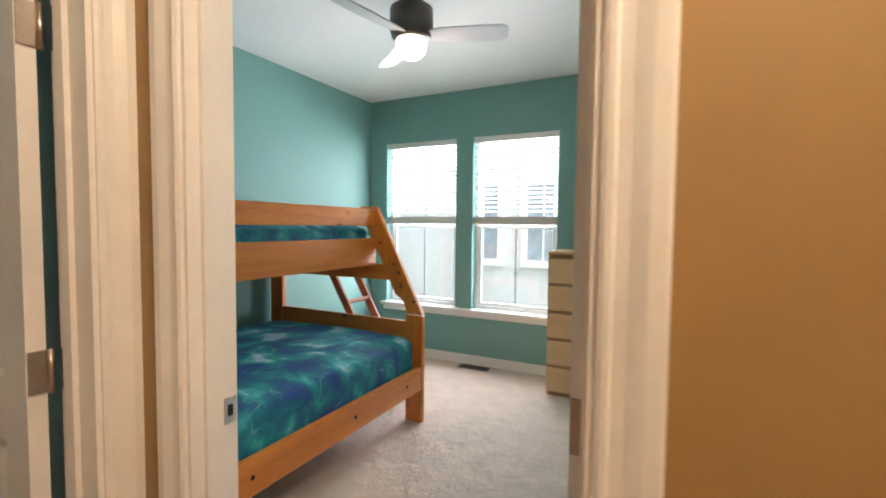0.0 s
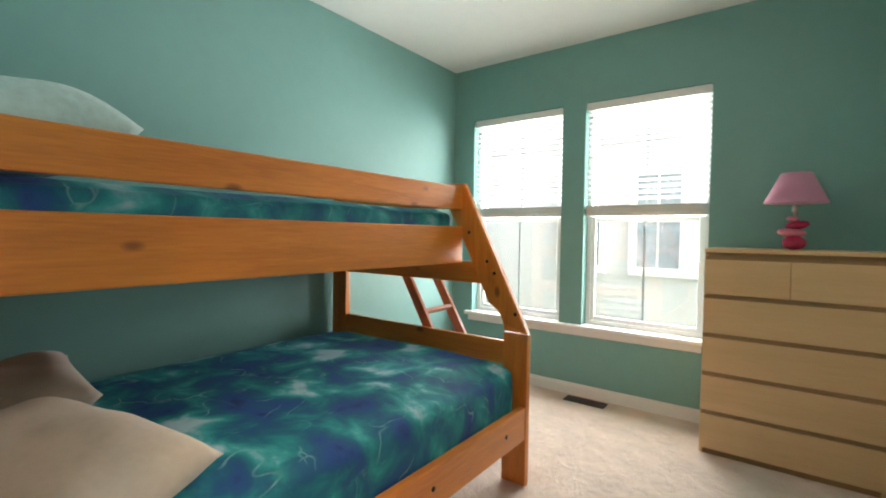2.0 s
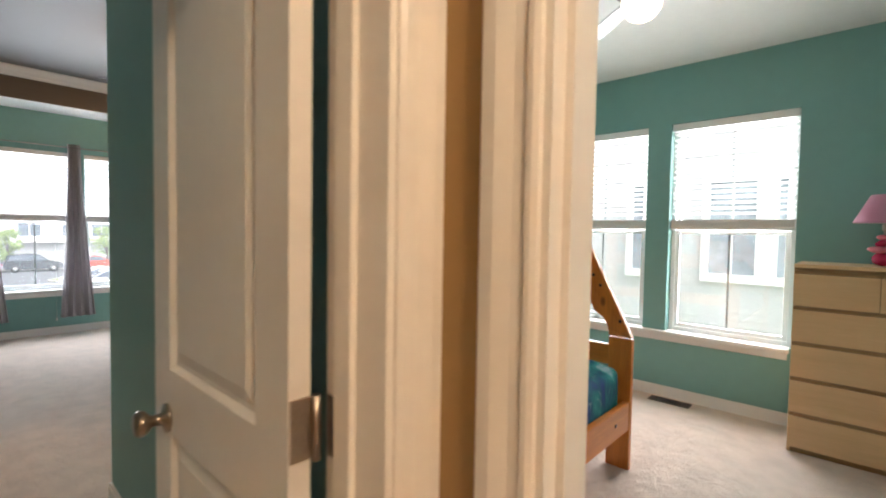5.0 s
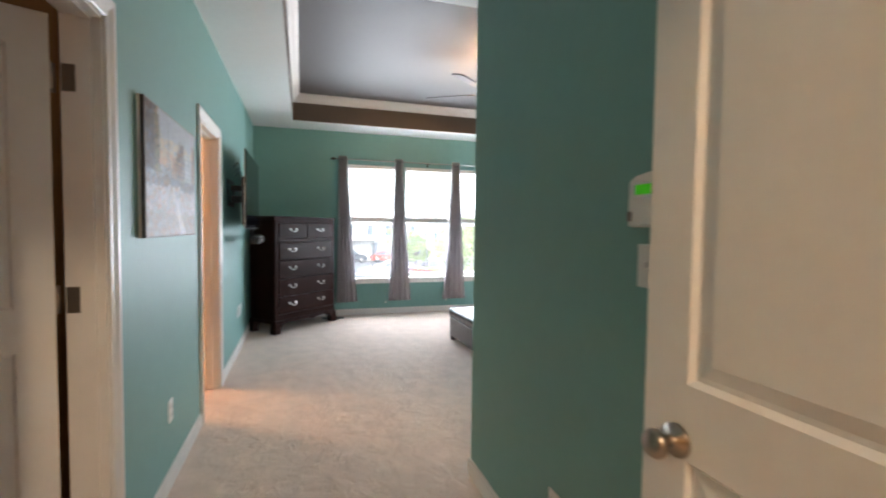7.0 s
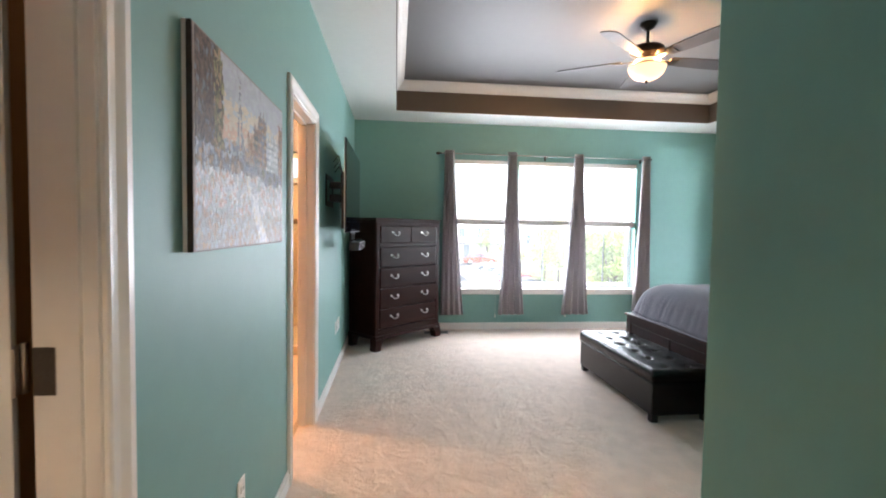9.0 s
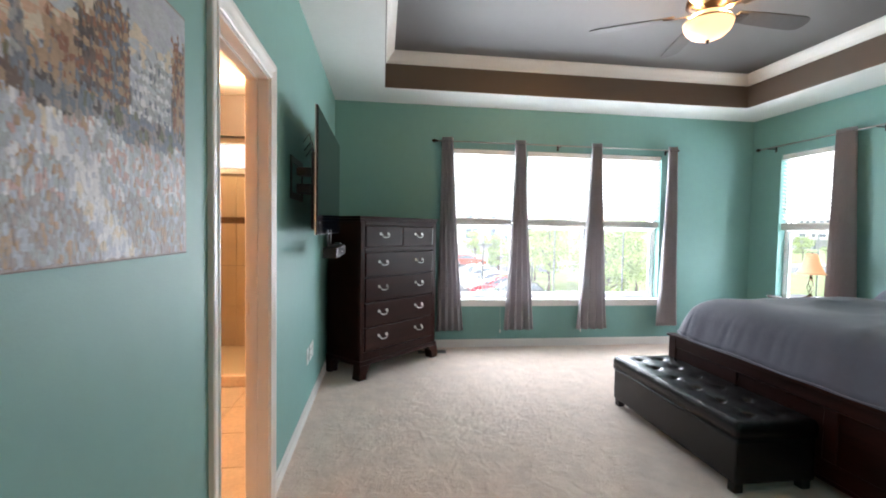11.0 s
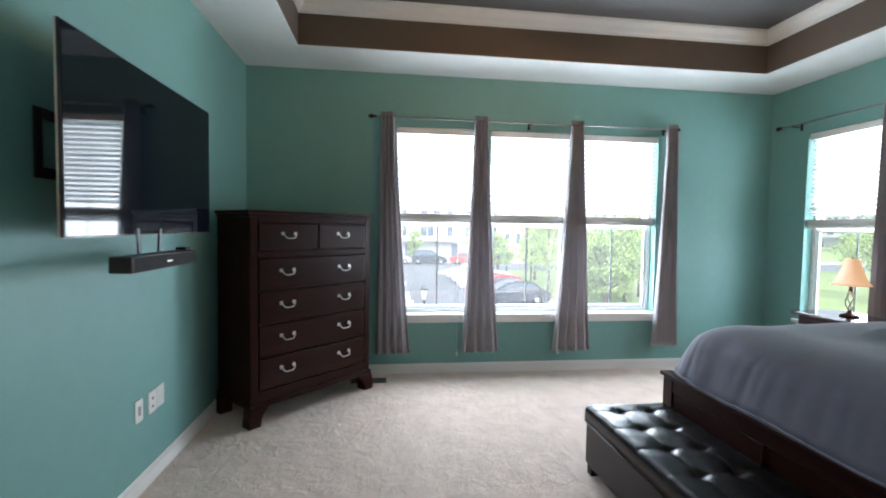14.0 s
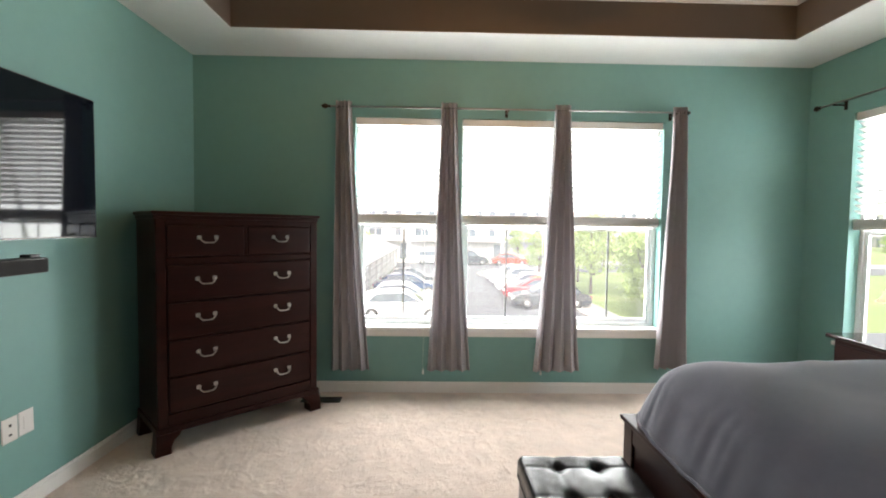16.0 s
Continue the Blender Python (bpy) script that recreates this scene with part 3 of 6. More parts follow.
def door_leaf(name, place, turn, width, label, hinge_low=(0.25, 1.08, 1.80), knob_side=1, lever=False, height=2.02, folded=0.035, knob=(0.062, 0.945)):
    """A two-panel door. Local: hinge edge at x = 0, the leaf along +x, faces at y = -0.0175 and 0.0175."""
    e = setting_empty(name, place, label, "door", turn)
    t, s = 0.0175, 0.105
    rails = (0.0, 0.21, 0.92, 1.06, height - 0.115, height)
    bm = boxes((0.003, s, -t, t, 0.008, height), (width - s, width, -t, t, 0.008, height),
               (s, width - s, -t, t, 0.008, rails[1]), (s, width - s, -t, t, rails[2], rails[3]), (s, width - s, -t, t, rails[4], height))
    part("leaf", bm, DOORPAINT, e)
    for z0, z1 in ((rails[1], rails[2]), (rails[3], rails[4])):
        bm = bmesh.new()
        x0, x1, d = s, width - s, 0.0
        for sy in (-1, 1):
            rings = []
            for inset, depth in ((0.0, t), (0.010, t - 0.011), (0.020, t - 0.011), (0.045, t - 0.004), (0.052, t - 0.004)):
                y = sy * depth
                rings.append([bm.verts.new((a, y, b)) for a, b in ((x0 + inset, z0 + inset), (x1 - inset, z0 + inset), (x1 - inset, z1 - inset), (x0 + inset, z1 - inset))])
            for a, b in zip(rings, rings[1:]):
                for k in range(4):
                    bm.faces.new((a[k], a[(k + 1) % 4], b[(k + 1) % 4], b[k]))
            bm.faces.new(rings[-1])
        bmesh.ops.recalc_face_normals(bm, faces=bm.faces)
        part("door_panel", bm, DOORPAINT, e)
    # knob with rosette on both faces
    kx, kz = width - knob[0], knob[1]
    for sy in (-1, 1):
        m = Matrix.Translation((kx, sy * t, kz)) @ Matrix.Rotation(radians(90) * (1 if sy < 0 else -1), 4, "X")
        if lever:
            bm = lathe([(0.0, 0.0), (0.032, 0.0), (0.030, 0.008), (0.012, 0.012), (0.011, 0.045), (0.0, 0.047)], 20, m)
            merge(bm, boxes((kx - 0.10, kx + 0.012, sy * (t + 0.034), sy * (t + 0.046), kz - 0.009, kz + 0.009), bevel=0.004))
        else:
            bm = lathe([(0.0, 0.0), (0.032, 0.0), (0.031, 0.006), (0.014, 0.012), (0.012, 0.030), (0.018, 0.036), (0.026, 0.044), (0.0275, 0.054), (0.022, 0.062), (0.0, 0.064)], 24, m)
        part("door_knob", bm, KNOB, e, "worn satin nickel door knob")
    part("latch_plate", boxes((width - 0.001, width + 0.0015, -0.012, 0.012, kz - 0.028, kz + 0.028)), NICKEL, e)
    for z in hinge_low:
        bm = boxes((-0.0015, 0.0045, -t, t * 0.9, z - 0.045, z + 0.045))
        merge(bm, tube([(-0.006, -knob_side * (t + 0.004), z - 0.048), (-0.006, -knob_side * (t + 0.004), z + 0.048)], 0.0065, 10))
        if folded:
            merge(bm, boxes((-0.052, -0.010, -folded - 0.0015, -folded + 0.0015, z - 0.045, z + 0.045)))
        part("hinge", bm, OLDBRASS, e, "worn satin metal hinge")
    return e


doorway("door_frame_entry", "x", -0.745, 0.546, ((-1.155, 1), (-1.285, -1)), "white painted door frame of the main bedroom", -1.235)
doorway("door_frame_kids", "y", -0.988, -0.18, ((0.615, -1), (0.722, 1)), "white painted door frame of the children's bedroom", 0.66)
doorway("door_frame_bath", "y", -5.24, -4.55, ((-0.845, 1), (-0.94, -1)), "white painted bathroom door frame", -0.91)
HINGE_DARK = mat("dull_dark_hinge", (0.16, 0.14, 0.12), 0.45, 0.8, 0.1, 20)
_cf = doorway("door_frame_closet", "y", -3.01, -2.27, ((-0.845, 1), (-0.955, -1)), "white painted closet door frame", -0.888)
for _z in (0.30, 1.08, 1.825):
    partw("hinge_leaf", boxes((-2.9945, -2.991, -0.957, -0.918, _z - 0.045, _z + 0.045), bevel=0.001), HINGE_DARK, _cf, "dull metal hinge leaf")
doorway("door_frame_kids_closet", "x", 3.26, 3.98, ((-0.12, -1), (-0.04, 1)), "white painted closet door frame", -0.08)
# leaves
door_leaf("door_entry", (-1.290, 0.489, 0), 180, 0.612, "white two-panel door standing open into the bedroom", folded=0.0395, knob=(0.086, 0.95))
door_leaf("door_kids", (-0.228, 0.762, 0), 88, 0.74, "white two-panel door standing open against the wall", folded=0.030, knob=(0.068, 0.90))
door_leaf("door_closet", (-2.994, -0.986, 0), -66, 0.69, "white two-panel closet door standing half open", hinge_low=(0.30, 1.08, 1.825), folded=0)
door_leaf("door_kids_closet", (-0.128 + 0.014, 3.958, 0), -90, 0.69, "closed white two-panel closet door with a metal lever", knob_side=1, lever=True, folded=0)
for nm, (x0, x1, y0, y1, zc) in (("strike_plate", (-0.973, -0.9695, 0.690, 0.719, 0.985)), ("strike_plate", (-5.2245, -5.221, -0.934, -0.904, 0.97))):
    e = setting(nm, boxes((x0, x1, y0, y1, zc - 0.029, zc + 0.029)), NICKEL, "nickel strike plate set in a white jamb", "strike plate")
    part("hole", boxes((x0 + 0.0005, x1 + 0.0006, y0 + 0.008, y1 - 0.008, zc - 0.013, zc + 0.013)), BLACK, e)


# ---- windows ----
def window(name, place, turn, w, label, z0=WZ0, z1=WZ1, blind=True):
    """Local: centre of the opening at x = 0 on the room's wall face y = 0, outward is +y."""
    e = setting_empty(name, place, label, "window", turn)
    h, f, mid = w / 2, 0.034, 1.415 if z1 - z0 > 1 else None
    ya, yb = 0.085, 0.150
    bm = boxes((-h, -h + f, ya, yb, z0, z1), (h - f, h, ya, yb, z0, z1), (-h + f, h - f, ya, yb, z0, z0 + f), (-h + f, h - f, ya, yb, z1 - f, z1), bevel=0.003)
    part("window_frame", bm, VINYL, e)
    halves = ((z0 + f, mid - 0.006, 0.094, 0.118), (mid - 0.03, z1 - f, 0.122, 0.146)) if mid else ((z0 + f, z1 - f, 0.1, 0.13),)
    for k, (a, b, y0, y1) in enumerate(halves):
        s = 0.032
        x0, x1 = -h + f, h - f
        bm = boxes((x0, x0 + s, y0, y1, a, b), (x1 - s, x1, y0, y1, a, b), (x0 + s, x1 - s, y0, y1, a, a + s), (x0 + s, x1 - s, y0, y1, b - s, b), bevel=0.003)
        sash = part("sash", bm, VINYL, e)
        ym = (y0 + y1) / 2
        pane = part("pane", boxes((x0 + s, x1 - s, ym - 0.002, ym + 0.002, a + s, b - s)), PANE, sash)
        pane.visible_shadow = False
        if mid:
            part("muntin", boxes((-0.0075, 0.0075, ym + 0.003, ym + 0.007, a + s, b - s)), MUNTIN, sash)
    if mid:
        part("sash_lock", boxes((-0.03, 0.03, 0.082, 0.094, mid - 0.005, mid + 0.012), bevel=0.003), WHITEPLASTIC, e)
    return e


def blind(place, turn, w, label, bottom=1.415, tilt=2, pull=None):
    """Horizontal white blind drawn half up: head rail, slats, stacked slats over the bottom rail, cords."""
    e = thing("window_blind", place, label, "blind", "window blinds", turn)
    h, top = w / 2 - 0.006, WZ1 - 0.002
    part("head_rail", boxes((-h, h, 0.008, 0.066, top - 0.058, top), bevel=0.004), WHITEPLASTIC, e)
    me = bpy.data.meshes.new("slat")
    bm = boxes((-h + 0.004, h - 0.004, -0.025, 0.025, -0.0012, 0.0012))
    bm.to_mesh(me)
    bm.free()
    me.materials.append(SLAT)
    z = top - 0.085
    while z > bottom + 0.095:
        shared("slat", me, e, pose(0, 0.045, z, tilt))
        z -= 0.0435
    stacked = me.copy()
    stacked.materials[0] = WHITEPLASTIC
    for k in range(21):
        shared("slat", stacked, e, pose(0.001 * (k % 3), 0.045 + 0.0008 * ((k * 7) % 5), bottom + 0.0235 + 0.0027 * k, random.uniform(-0.4, 0.4)))
    part("bottom_rail", boxes((-h + 0.004, h - 0.004, 0.022, 0.068, bottom, bottom + 0.022), bevel=0.003), WHITEPLASTIC, e)
    for x in (-w * 0.33, w * 0.33):
        part("cord", tube([(x, 0.045, top - 0.05), (x, 0.045, bottom + 0.02)], 0.0012, 5), WHITEPLASTIC, e)
    if pull is not None:
        part("pull_cord", tube([(pull, 0.012, top - 0.04), (pull, -0.006, 1.5), (pull, -0.06, 0.58), (pull, -0.06, 0.215)], 0.0014, 5), WHITEPLASTIC, e)
        part("tassel", lathe([(0.002, 0.215), (0.006, 0.205), (0.008, 0.180), (0.006, 0.172), (0.0, 0.171)], 10, Matrix.Translation((pull, -0.06, 0))), WHITEPLASTIC, e)
    return e


BL = "white slatted window blind drawn half up"
for k, (a, b) in enumerate(WEST_WIN):
    c = (a + b) / 2
    window(f"window_{k + 1}", (-8.16, c, 0), 90, b - a, "white vinyl sash window over the car park")
    blind((-8.16, c, 0), 90, b - a, BL, tilt=-32, pull=(0.18, 0.28, None)[k])
window("window_4", ((NORTH_WIN[0] + NORTH_WIN[1]) / 2, 4.245, 0), 0, 0.80, "white vinyl sash window over the lawn")
blind(((NORTH_WIN[0] + NORTH_WIN[1]) / 2, 4.245, 0), 0, 0.80, BL, tilt=-32)
for k, (a, b) in enumerate(KIDS_WIN):
    window(f"window_{k + 5}", ((a + b) / 2, 4.245, 0), 0, b - a, "white vinyl sash window facing the neighbouring house")
    blind(((a + b) / 2, 4.245, 0), 0, b - a, BL, tilt=-12)
window("window_7", (-8.16, -2.05, 0), 90, 1.09, "small high white shower window", 1.925, 2.31)


def sill(name, bm, label):
    return setting(name, bm, TRIM, label, "window sill")


sill("window_sill_west", boxes((-8.245, -8.110, 0.44, 3.05, 0.530, 0.561), (-8.16, -8.147, 0.44, 3.05, 0.475, 0.530), bevel=0.004), "white window sill board under three windows")
sill("window_sill_north", boxes((-7.79, -6.90, 4.195, 4.33, 0.530, 0.561), (-7.77, -6.92, 4.232, 4.245, 0.475, 0.530), bevel=0.004), "white window sill board")
sill("window_sill_kids", boxes((-3.0, -1.08, 4.195, 4.33, 0.530, 0.561), (-2.98, -1.09, 4.232, 4.245, 0.475, 0.530), bevel=0.004), "white window sill board under two windows")


# ---- children's bedroom ----
def bunk_bed():
    e = thing("bunk_bed", (-2.4, 1.8, 0), "honey pine twin-over-full bunk bed with slanted end posts", "bunk bed")
    flip = Matrix.Rotation(radians(90), 4, "X")

    def slant():
        out = [(-1.665, 0.768), (-2.060, 1.535), (-2.205, 1.535), (-2.215, 1.50), (-2.045, 1.20), (-1.915, 0.945), (-1.895, 0.905), (-1.860, 0.885),
               (-1.830, 0.872), (-1.812, 0.845), (-1.803, 0.805), (-1.800, 0.768)]
        return out
    for y in (2.79, 0.765):
        m = Matrix.Translation((0, y + 0.04, 0)) @ flip
        bm = prism(slant(), 0, 0.04, m)
        bmesh.ops.bevel(bm, geom=list(bm.edges), offset=0.005, segments=2, affect="EDGES")
        partw("slanted_post", bm, PINE_Z, e)
        partw("post", boxes((-1.80, -1.665, y, y + 0.04, 0.0, 0.764), bevel=0.006, seg=2), PINE_Z, e)
        partw("post", boxes((-3.14, -3.005, y, y + 0.04, 0.0, 1.535), bevel=0.006, seg=2), PINE_Z, e)
        partw("end_board", boxes((-3.005, -1.90, y + 0.005, y + 0.035, 1.0, 1.115), bevel=0.005, seg=2), PINE_X, e)
        partw("end_board", boxes((-3.005, -1.80, y + 0.005, y + 0.035, 0.595, 0.715), bevel=0.005, seg=2), PINE_X, e)
        partw("end_board", boxes((-3.005, -2.17, y + 0.005, y + 0.035, 1.40, 1.515), bevel=0.005, seg=2), PINE_X, e)
    partw("guard_rail", boxes((-2.105, -2.07, 0.805, 2.795, 1.392, 1.517), bevel=0.007, seg=2), PINE, e)
    partw("side_rail", boxes((-2.105, -2.065, 0.805, 2.795, 1.105, 1.302), bevel=0.007, seg=2), PINE, e)
    partw("side_rail", boxes((-1.705, -1.668, 0.805, 2.79, 0.238, 0.402), bevel=0.007, seg=2), PINE, e)
    partw("side_rail", boxes((-3.13, -3.10, 0.805, 2.79, 1.105, 1.302), bevel=0.007, seg=2), PINE, e)
    partw("side_rail", boxes((-3.13, -3.10, 0.805, 2.79, 0.238, 0.402), bevel=0.007, seg=2), PINE, e)
    for z, x1 in ((1.12, -2.105), (0.25, -1.705)):
        for k in range(12):
            y = 0.86 + k * 0.165
            partw("bed_slat", boxes((-3.10, x1, y, y + 0.08, z, z + 0.02)), PINE_X, e)
    # bolts
    for x, z in ((-1.735, 0.86), (-1.86, 1.06), (-1.905, 1.12), (-2.02, 1.27)):
        partw("bolt", lathe([(0.0, 0.0), (0.010, 0.0), (0.009, 0.003), (0.0, 0.003)], 12, Matrix.Translation((x, 2.79, z)) @ Matrix.Rotation(radians(90), 4, "X")), BRONZE, e)
    for y in (1.35, 2.05, 2.6):
        partw("bolt", lathe([(0.0, 0.0), (0.011, 0.0), (0.010, 0.003), (0.0, 0.003)], 12, Matrix.Translation((-1.668, y, 0.32)) @ Matrix.Rotation(radians(90), 4, "Y")), BRONZE, e)
    return e


def mattress(name, x0, x1, y0, y1, z0, z1, r, label):
    bm = boxes((x0, x1, y0, y1, z0, z1), bevel=r, seg=5)
    bmesh.ops.subdivide_edges(bm, edges=[q for q in bm.edges if q.calc_length() > 0.5], cuts=14, use_grid_fill=True)
    for v in bm.verts:
        q = v.co * 3.1
        v.co.z += 0.012 * noise.noise(q) + (0.02 if v.co.z > (z0 + z1) / 2 and abs(v.co.x - (x0 + x1) / 2) < (x1 - x0) * 0.4 else 0)
        v.co.x += 0.006 * noise.noise(q + Vector((5, 0, 0)))
    for f in bm.faces:
        f.smooth = True
    ob = mesh_ob(name, bm, TIEDYE)
    return tagged(ob, label, "mattress")


bunk_bed()
mattress("mattress", -3.09, -1.712, 0.81, 2.775, 0.272, 0.605, 0.075, "full mattress in a blue and green tie-dye sheet")
mattress("mattress", -3.09, -2.112, 0.81, 2.775, 1.142, 1.375, 0.05, "twin mattress in a blue and green tie-dye sheet")


def pillow(place, rx, ry, rz, w, d, h, material, label, seed):
    ob = mesh_ob("pillow", puff(w, d, h, seed), material)
    ob.matrix_world = pose(*place, rx, ry, rz)
    return tagged(ob, label, "pillow")


pillow((-2.02, 1.03, 0.60), 6, 6, 22, 0.62, 0.42, 0.20, PILLOW, "plain warm grey bed pillow on the lower bunk", 3)
pillow((-2.70, 1.08, 0.60), 12, 0, -6, 0.66, 0.44, 0.20, PILLOW, "plain warm grey bed pillow on the lower bunk", 11)
pillow((-2.47, 1.045, 1.405), 9, 3, 10, 0.64, 0.44, 0.27, PILLOWCASE, "pale blue bed pillow on the upper bunk", 7)


def ladder():
    e = thing("bunk_ladder", (-2.3, 3.1, 0), "red-brown wooden bunk ladder leaning beside the bed", "ladder")
    top, foot = Vector((-2.80, 0, 1.37)), Vector((-1.985, 0, 0.0))
    d = (top - foot).normalized()
    a = math.degrees(math.atan2(foot.x - top.x, top.z - foot.z))
    L = (top - foot).length
    for y in (2.90, 3.19):
        bm = boxes((-0.032, 0.032, -0.014, 0.014, 0.012, L), bevel=0.004)
        bm.transform(Matrix.Translation((foot.x, y + 0.02, 0)) @ Matrix.Rotation(radians(-a), 4, "Y"))
        partw("rail", bm, REDWOOD, e)
    for k in range(1, 5):
        c = foot + d * (0.30 * k)
        bm = boxes((-0.028, 0.028, 2.925, 3.205, -0.012, 0.012), bevel=0.003)
        bm.transform(Matrix.Translation((c.x, 0, c.z)) @ Matrix.Rotation(radians(-a), 4, "Y"))
        partw("rung", bm, REDWOOD, e)


ladder()


def drawer_chest():
    e = thing("chest_of_drawers", (-0.63, 4.0, 0), "pale birch six-drawer chest with plain grooved fronts", "chest of drawers")
    w, f, b, h = 0.40, -0.24, 0.236, 1.198
    part("body", boxes((-w, -w + 0.018, f + 0.02, b, 0.0, h - 0.035), (w - 0.018, w, f + 0.02, b, 0.0, h - 0.035), (-w + 0.018, w - 0.018, b - 0.012, b, 0.02, h - 0.035),
                       (-w + 0.018, w - 0.018, f + 0.03, b - 0.012, 0.03, 0.05), bevel=0.0015), BIRCH, e)
    part("top", boxes((-w, w, f, b, h - 0.022, h), bevel=0.0015), BIRCH, e)
    part("top_edge", boxes((-w + 0.001, w - 0.001, f + 0.018, b, h - 0.036, h - 0.022)), BIRCH_DARK, e)
    part("plinth", boxes((-w + 0.018, w - 0.018, f + 0.022, f + 0.04, 0.0, 0.036)), BIRCH_DARK, e)
    part("inner_front", boxes((-w + 0.018, w - 0.018, f + 0.028, f + 0.04, 0.036, h - 0.036)), BIRCH_DARK, e)
    z, hh, gap = 0.036, 0.199, 0.026
    for k in range(5):
        z1 = z + hh
        cols = [(-w + 0.003, w - 0.003)] if k < 4 else [(-w + 0.003, -0.0015), (0.0015, w - 0.003)]
        for a, c in cols:
            d = part("drawer", boxes((a, c, f + 0.002, f + 0.020, z, z1), bevel=0.0012), BIRCH, e)
            part("grip_edge", boxes((a + 0.002, c - 0.002, f + 0.012, f + 0.020, z1, z1 + gap - 0.004)), BIRCH_DARK, d)
        z = z1 + gap
    return e


drawer_chest()


def stone_lamp():
    e = thing("table_lamp", (-0.62, 4.0, 1.198), "pink table lamp of stacked ceramic stones on the chest", "lamp")

    def stone(rx, ry, rz, z, m, dx, tilt):
        bm = bmesh.new()
        bmesh.ops.create_icosphere(bm, subdivisions=4, radius=1)
        for v in bm.verts:
            v.co *= 1 + 0.06 * noise.noise(v.co * 1.6 + Vector((z * 30, 0, 0)))
        bm.transform(Matrix.Translation((dx, 0, z)) @ Matrix.Rotation(radians(tilt), 4, "Y") @ Matrix.Diagonal((rx, ry, rz, 1)))
        for f in bm.faces:
            f.smooth = True
        part("stone", bm, m, e)
    stone(0.058, 0.052, 0.042, 0.041, CERISE, 0.0, 0)
    stone(0.068, 0.05, 0.024, 0.098, PINKSTONE, -0.012, 3)
    stone(0.056, 0.045, 0.024, 0.140, CERISE, 0.012, -8)
    stone(0.030, 0.026, 0.016, 0.174, PINKSTONE, -0.008, 6)
    part("neck", lathe([(0.007, 0.18), (0.007, 0.215), (0.014, 0.216), (0.014, 0.255), (0.0, 0.256)], 14), NICKEL, e)
    bm = lathe([(0.148, 0.262), (0.150, 0.266), (0.072, 0.432), (0.070, 0.432), (0.146, 0.266)], 40)
    part("shade", bm, PINK, e, "pink fabric cone shade")
    part("shade_ring", tube([(0.143 * math.cos(a), 0.143 * math.sin(a), 0.268) for a in [k * math.pi / 16 for k in range(33)]], 0.0025, 6), CERISE, e)
    part("shade_spokes", boxes((-0.145, 0.145, -0.0015, 0.0015, 0.258, 0.261), (-0.0015, 0.0015, -0.145, 0.145, 0.258, 0.261)), NICKEL, e)
    return e


stone_lamp()


def kids_fan():
    e = thing("ceiling_fan", (-1.52, 2.38, H), "low ceiling fan with three pale blades and a lit globe", "ceiling fan")
    part("canopy", lathe([(0.0, 0.0), (0.075, 0.0), (0.075, -0.02), (0.055, -0.055), (0.040, -0.075), (0.0, -0.075)], 32), STEEL, e)
    part("motor", lathe([(0.0, -0.07), (0.095, -0.075), (0.125, -0.095), (0.128, -0.21), (0.116, -0.255), (0.092, -0.272), (0.0, -0.272)], 40), mat("fan_bronze_grey", (0.12, 0.10, 0.085), 0.4, 0.5, 0.1, 20), e)
    part("light_globe", lathe([(0.088, -0.270), (0.092, -0.29), (0.084, -0.335), (0.060, -0.365), (0.03, -0.381), (0.0, -0.384)], 36), BULBGLASS, e, "lit frosted glass globe")
    blade = [(0.10, -0.045), (0.20, -0.066), (0.42, -0.075), (0.55, -0.070), (0.578, -0.045), (0.582, 0.0), (0.575, 0.04), (0.54, 0.062), (0.40, 0.064), (0.20, 0.052), (0.10, 0.040)]
    grey = mat("silver_fan_blade", (0.50, 0.51, 0.53), 0.35, 0.2, 0.05, 10)
    for k in range(3):
        bm = prism(blade, -0.004, 0.004)
        bm.transform(Matrix.Rotation(radians(20 + 120 * k), 4, "Z") @ Matrix.Translation((-0.015, 0, -0.25)) @ Matrix.Rotation(radians(-14), 4, "X"))
        part("blade", bm, grey, e)
    return e


kids_fan()


def floor_vent(place, turn, label):
    e = thing("floor_vent", place, label, "vent", "floor vents", turn)
    part("flange", boxes((-0.155, 0.155, -0.058, -0.047, 0, 0.005), (-0.155, 0.155, 0.047, 0.058, 0, 0.005), (-0.155, -0.142, -0.047, 0.047, 0, 0.005), (0.142, 0.155, -0.047, 0.047, 0, 0.005), bevel=0.001), BRONZE, e)
    part("damper", boxes((-0.142, 0.142, -0.047, 0.047, 0.0005, 0.0015)), BLACK, e)
    for k in range(14):
        x = -0.13 + 0.02 * k
        part("louvre", boxes((x - 0.0035, x + 0.0035, -0.047, 0.047, 0.0015, 0.0045)), BRONZE, e)


floor_vent((-1.835, 4.135, 0.0), 0, "brown metal floor vent by the window wall")
floor_vent((-7.97, 0.24, 0.0), 90, "brown metal floor vent beside the dark chest")


def wall_art():
    e = thing("wall_art", (-0.12, 2.26, 1.75), "pink and purple striped canvas on the wall", "picture")
    P, V = mat("pink_paint", (0.72, 0.20, 0.33), 0.7, 0, 0.12, 12), mat("mauve_paint", (0.36, 0.17, 0.36), 0.7, 0, 0.2, 12)
    part("canvas", boxes((-0.030, -0.002, -0.26, 0.26, -0.31, 0.30), bevel=0.003), P, e)
    for z0, z1 in ((0.05, 0.13), (-0.16, -0.09)):
        part("stripe", boxes((-0.0325, -0.030, -0.258, 0.258, z0, z1)), V, e)


wall_art()


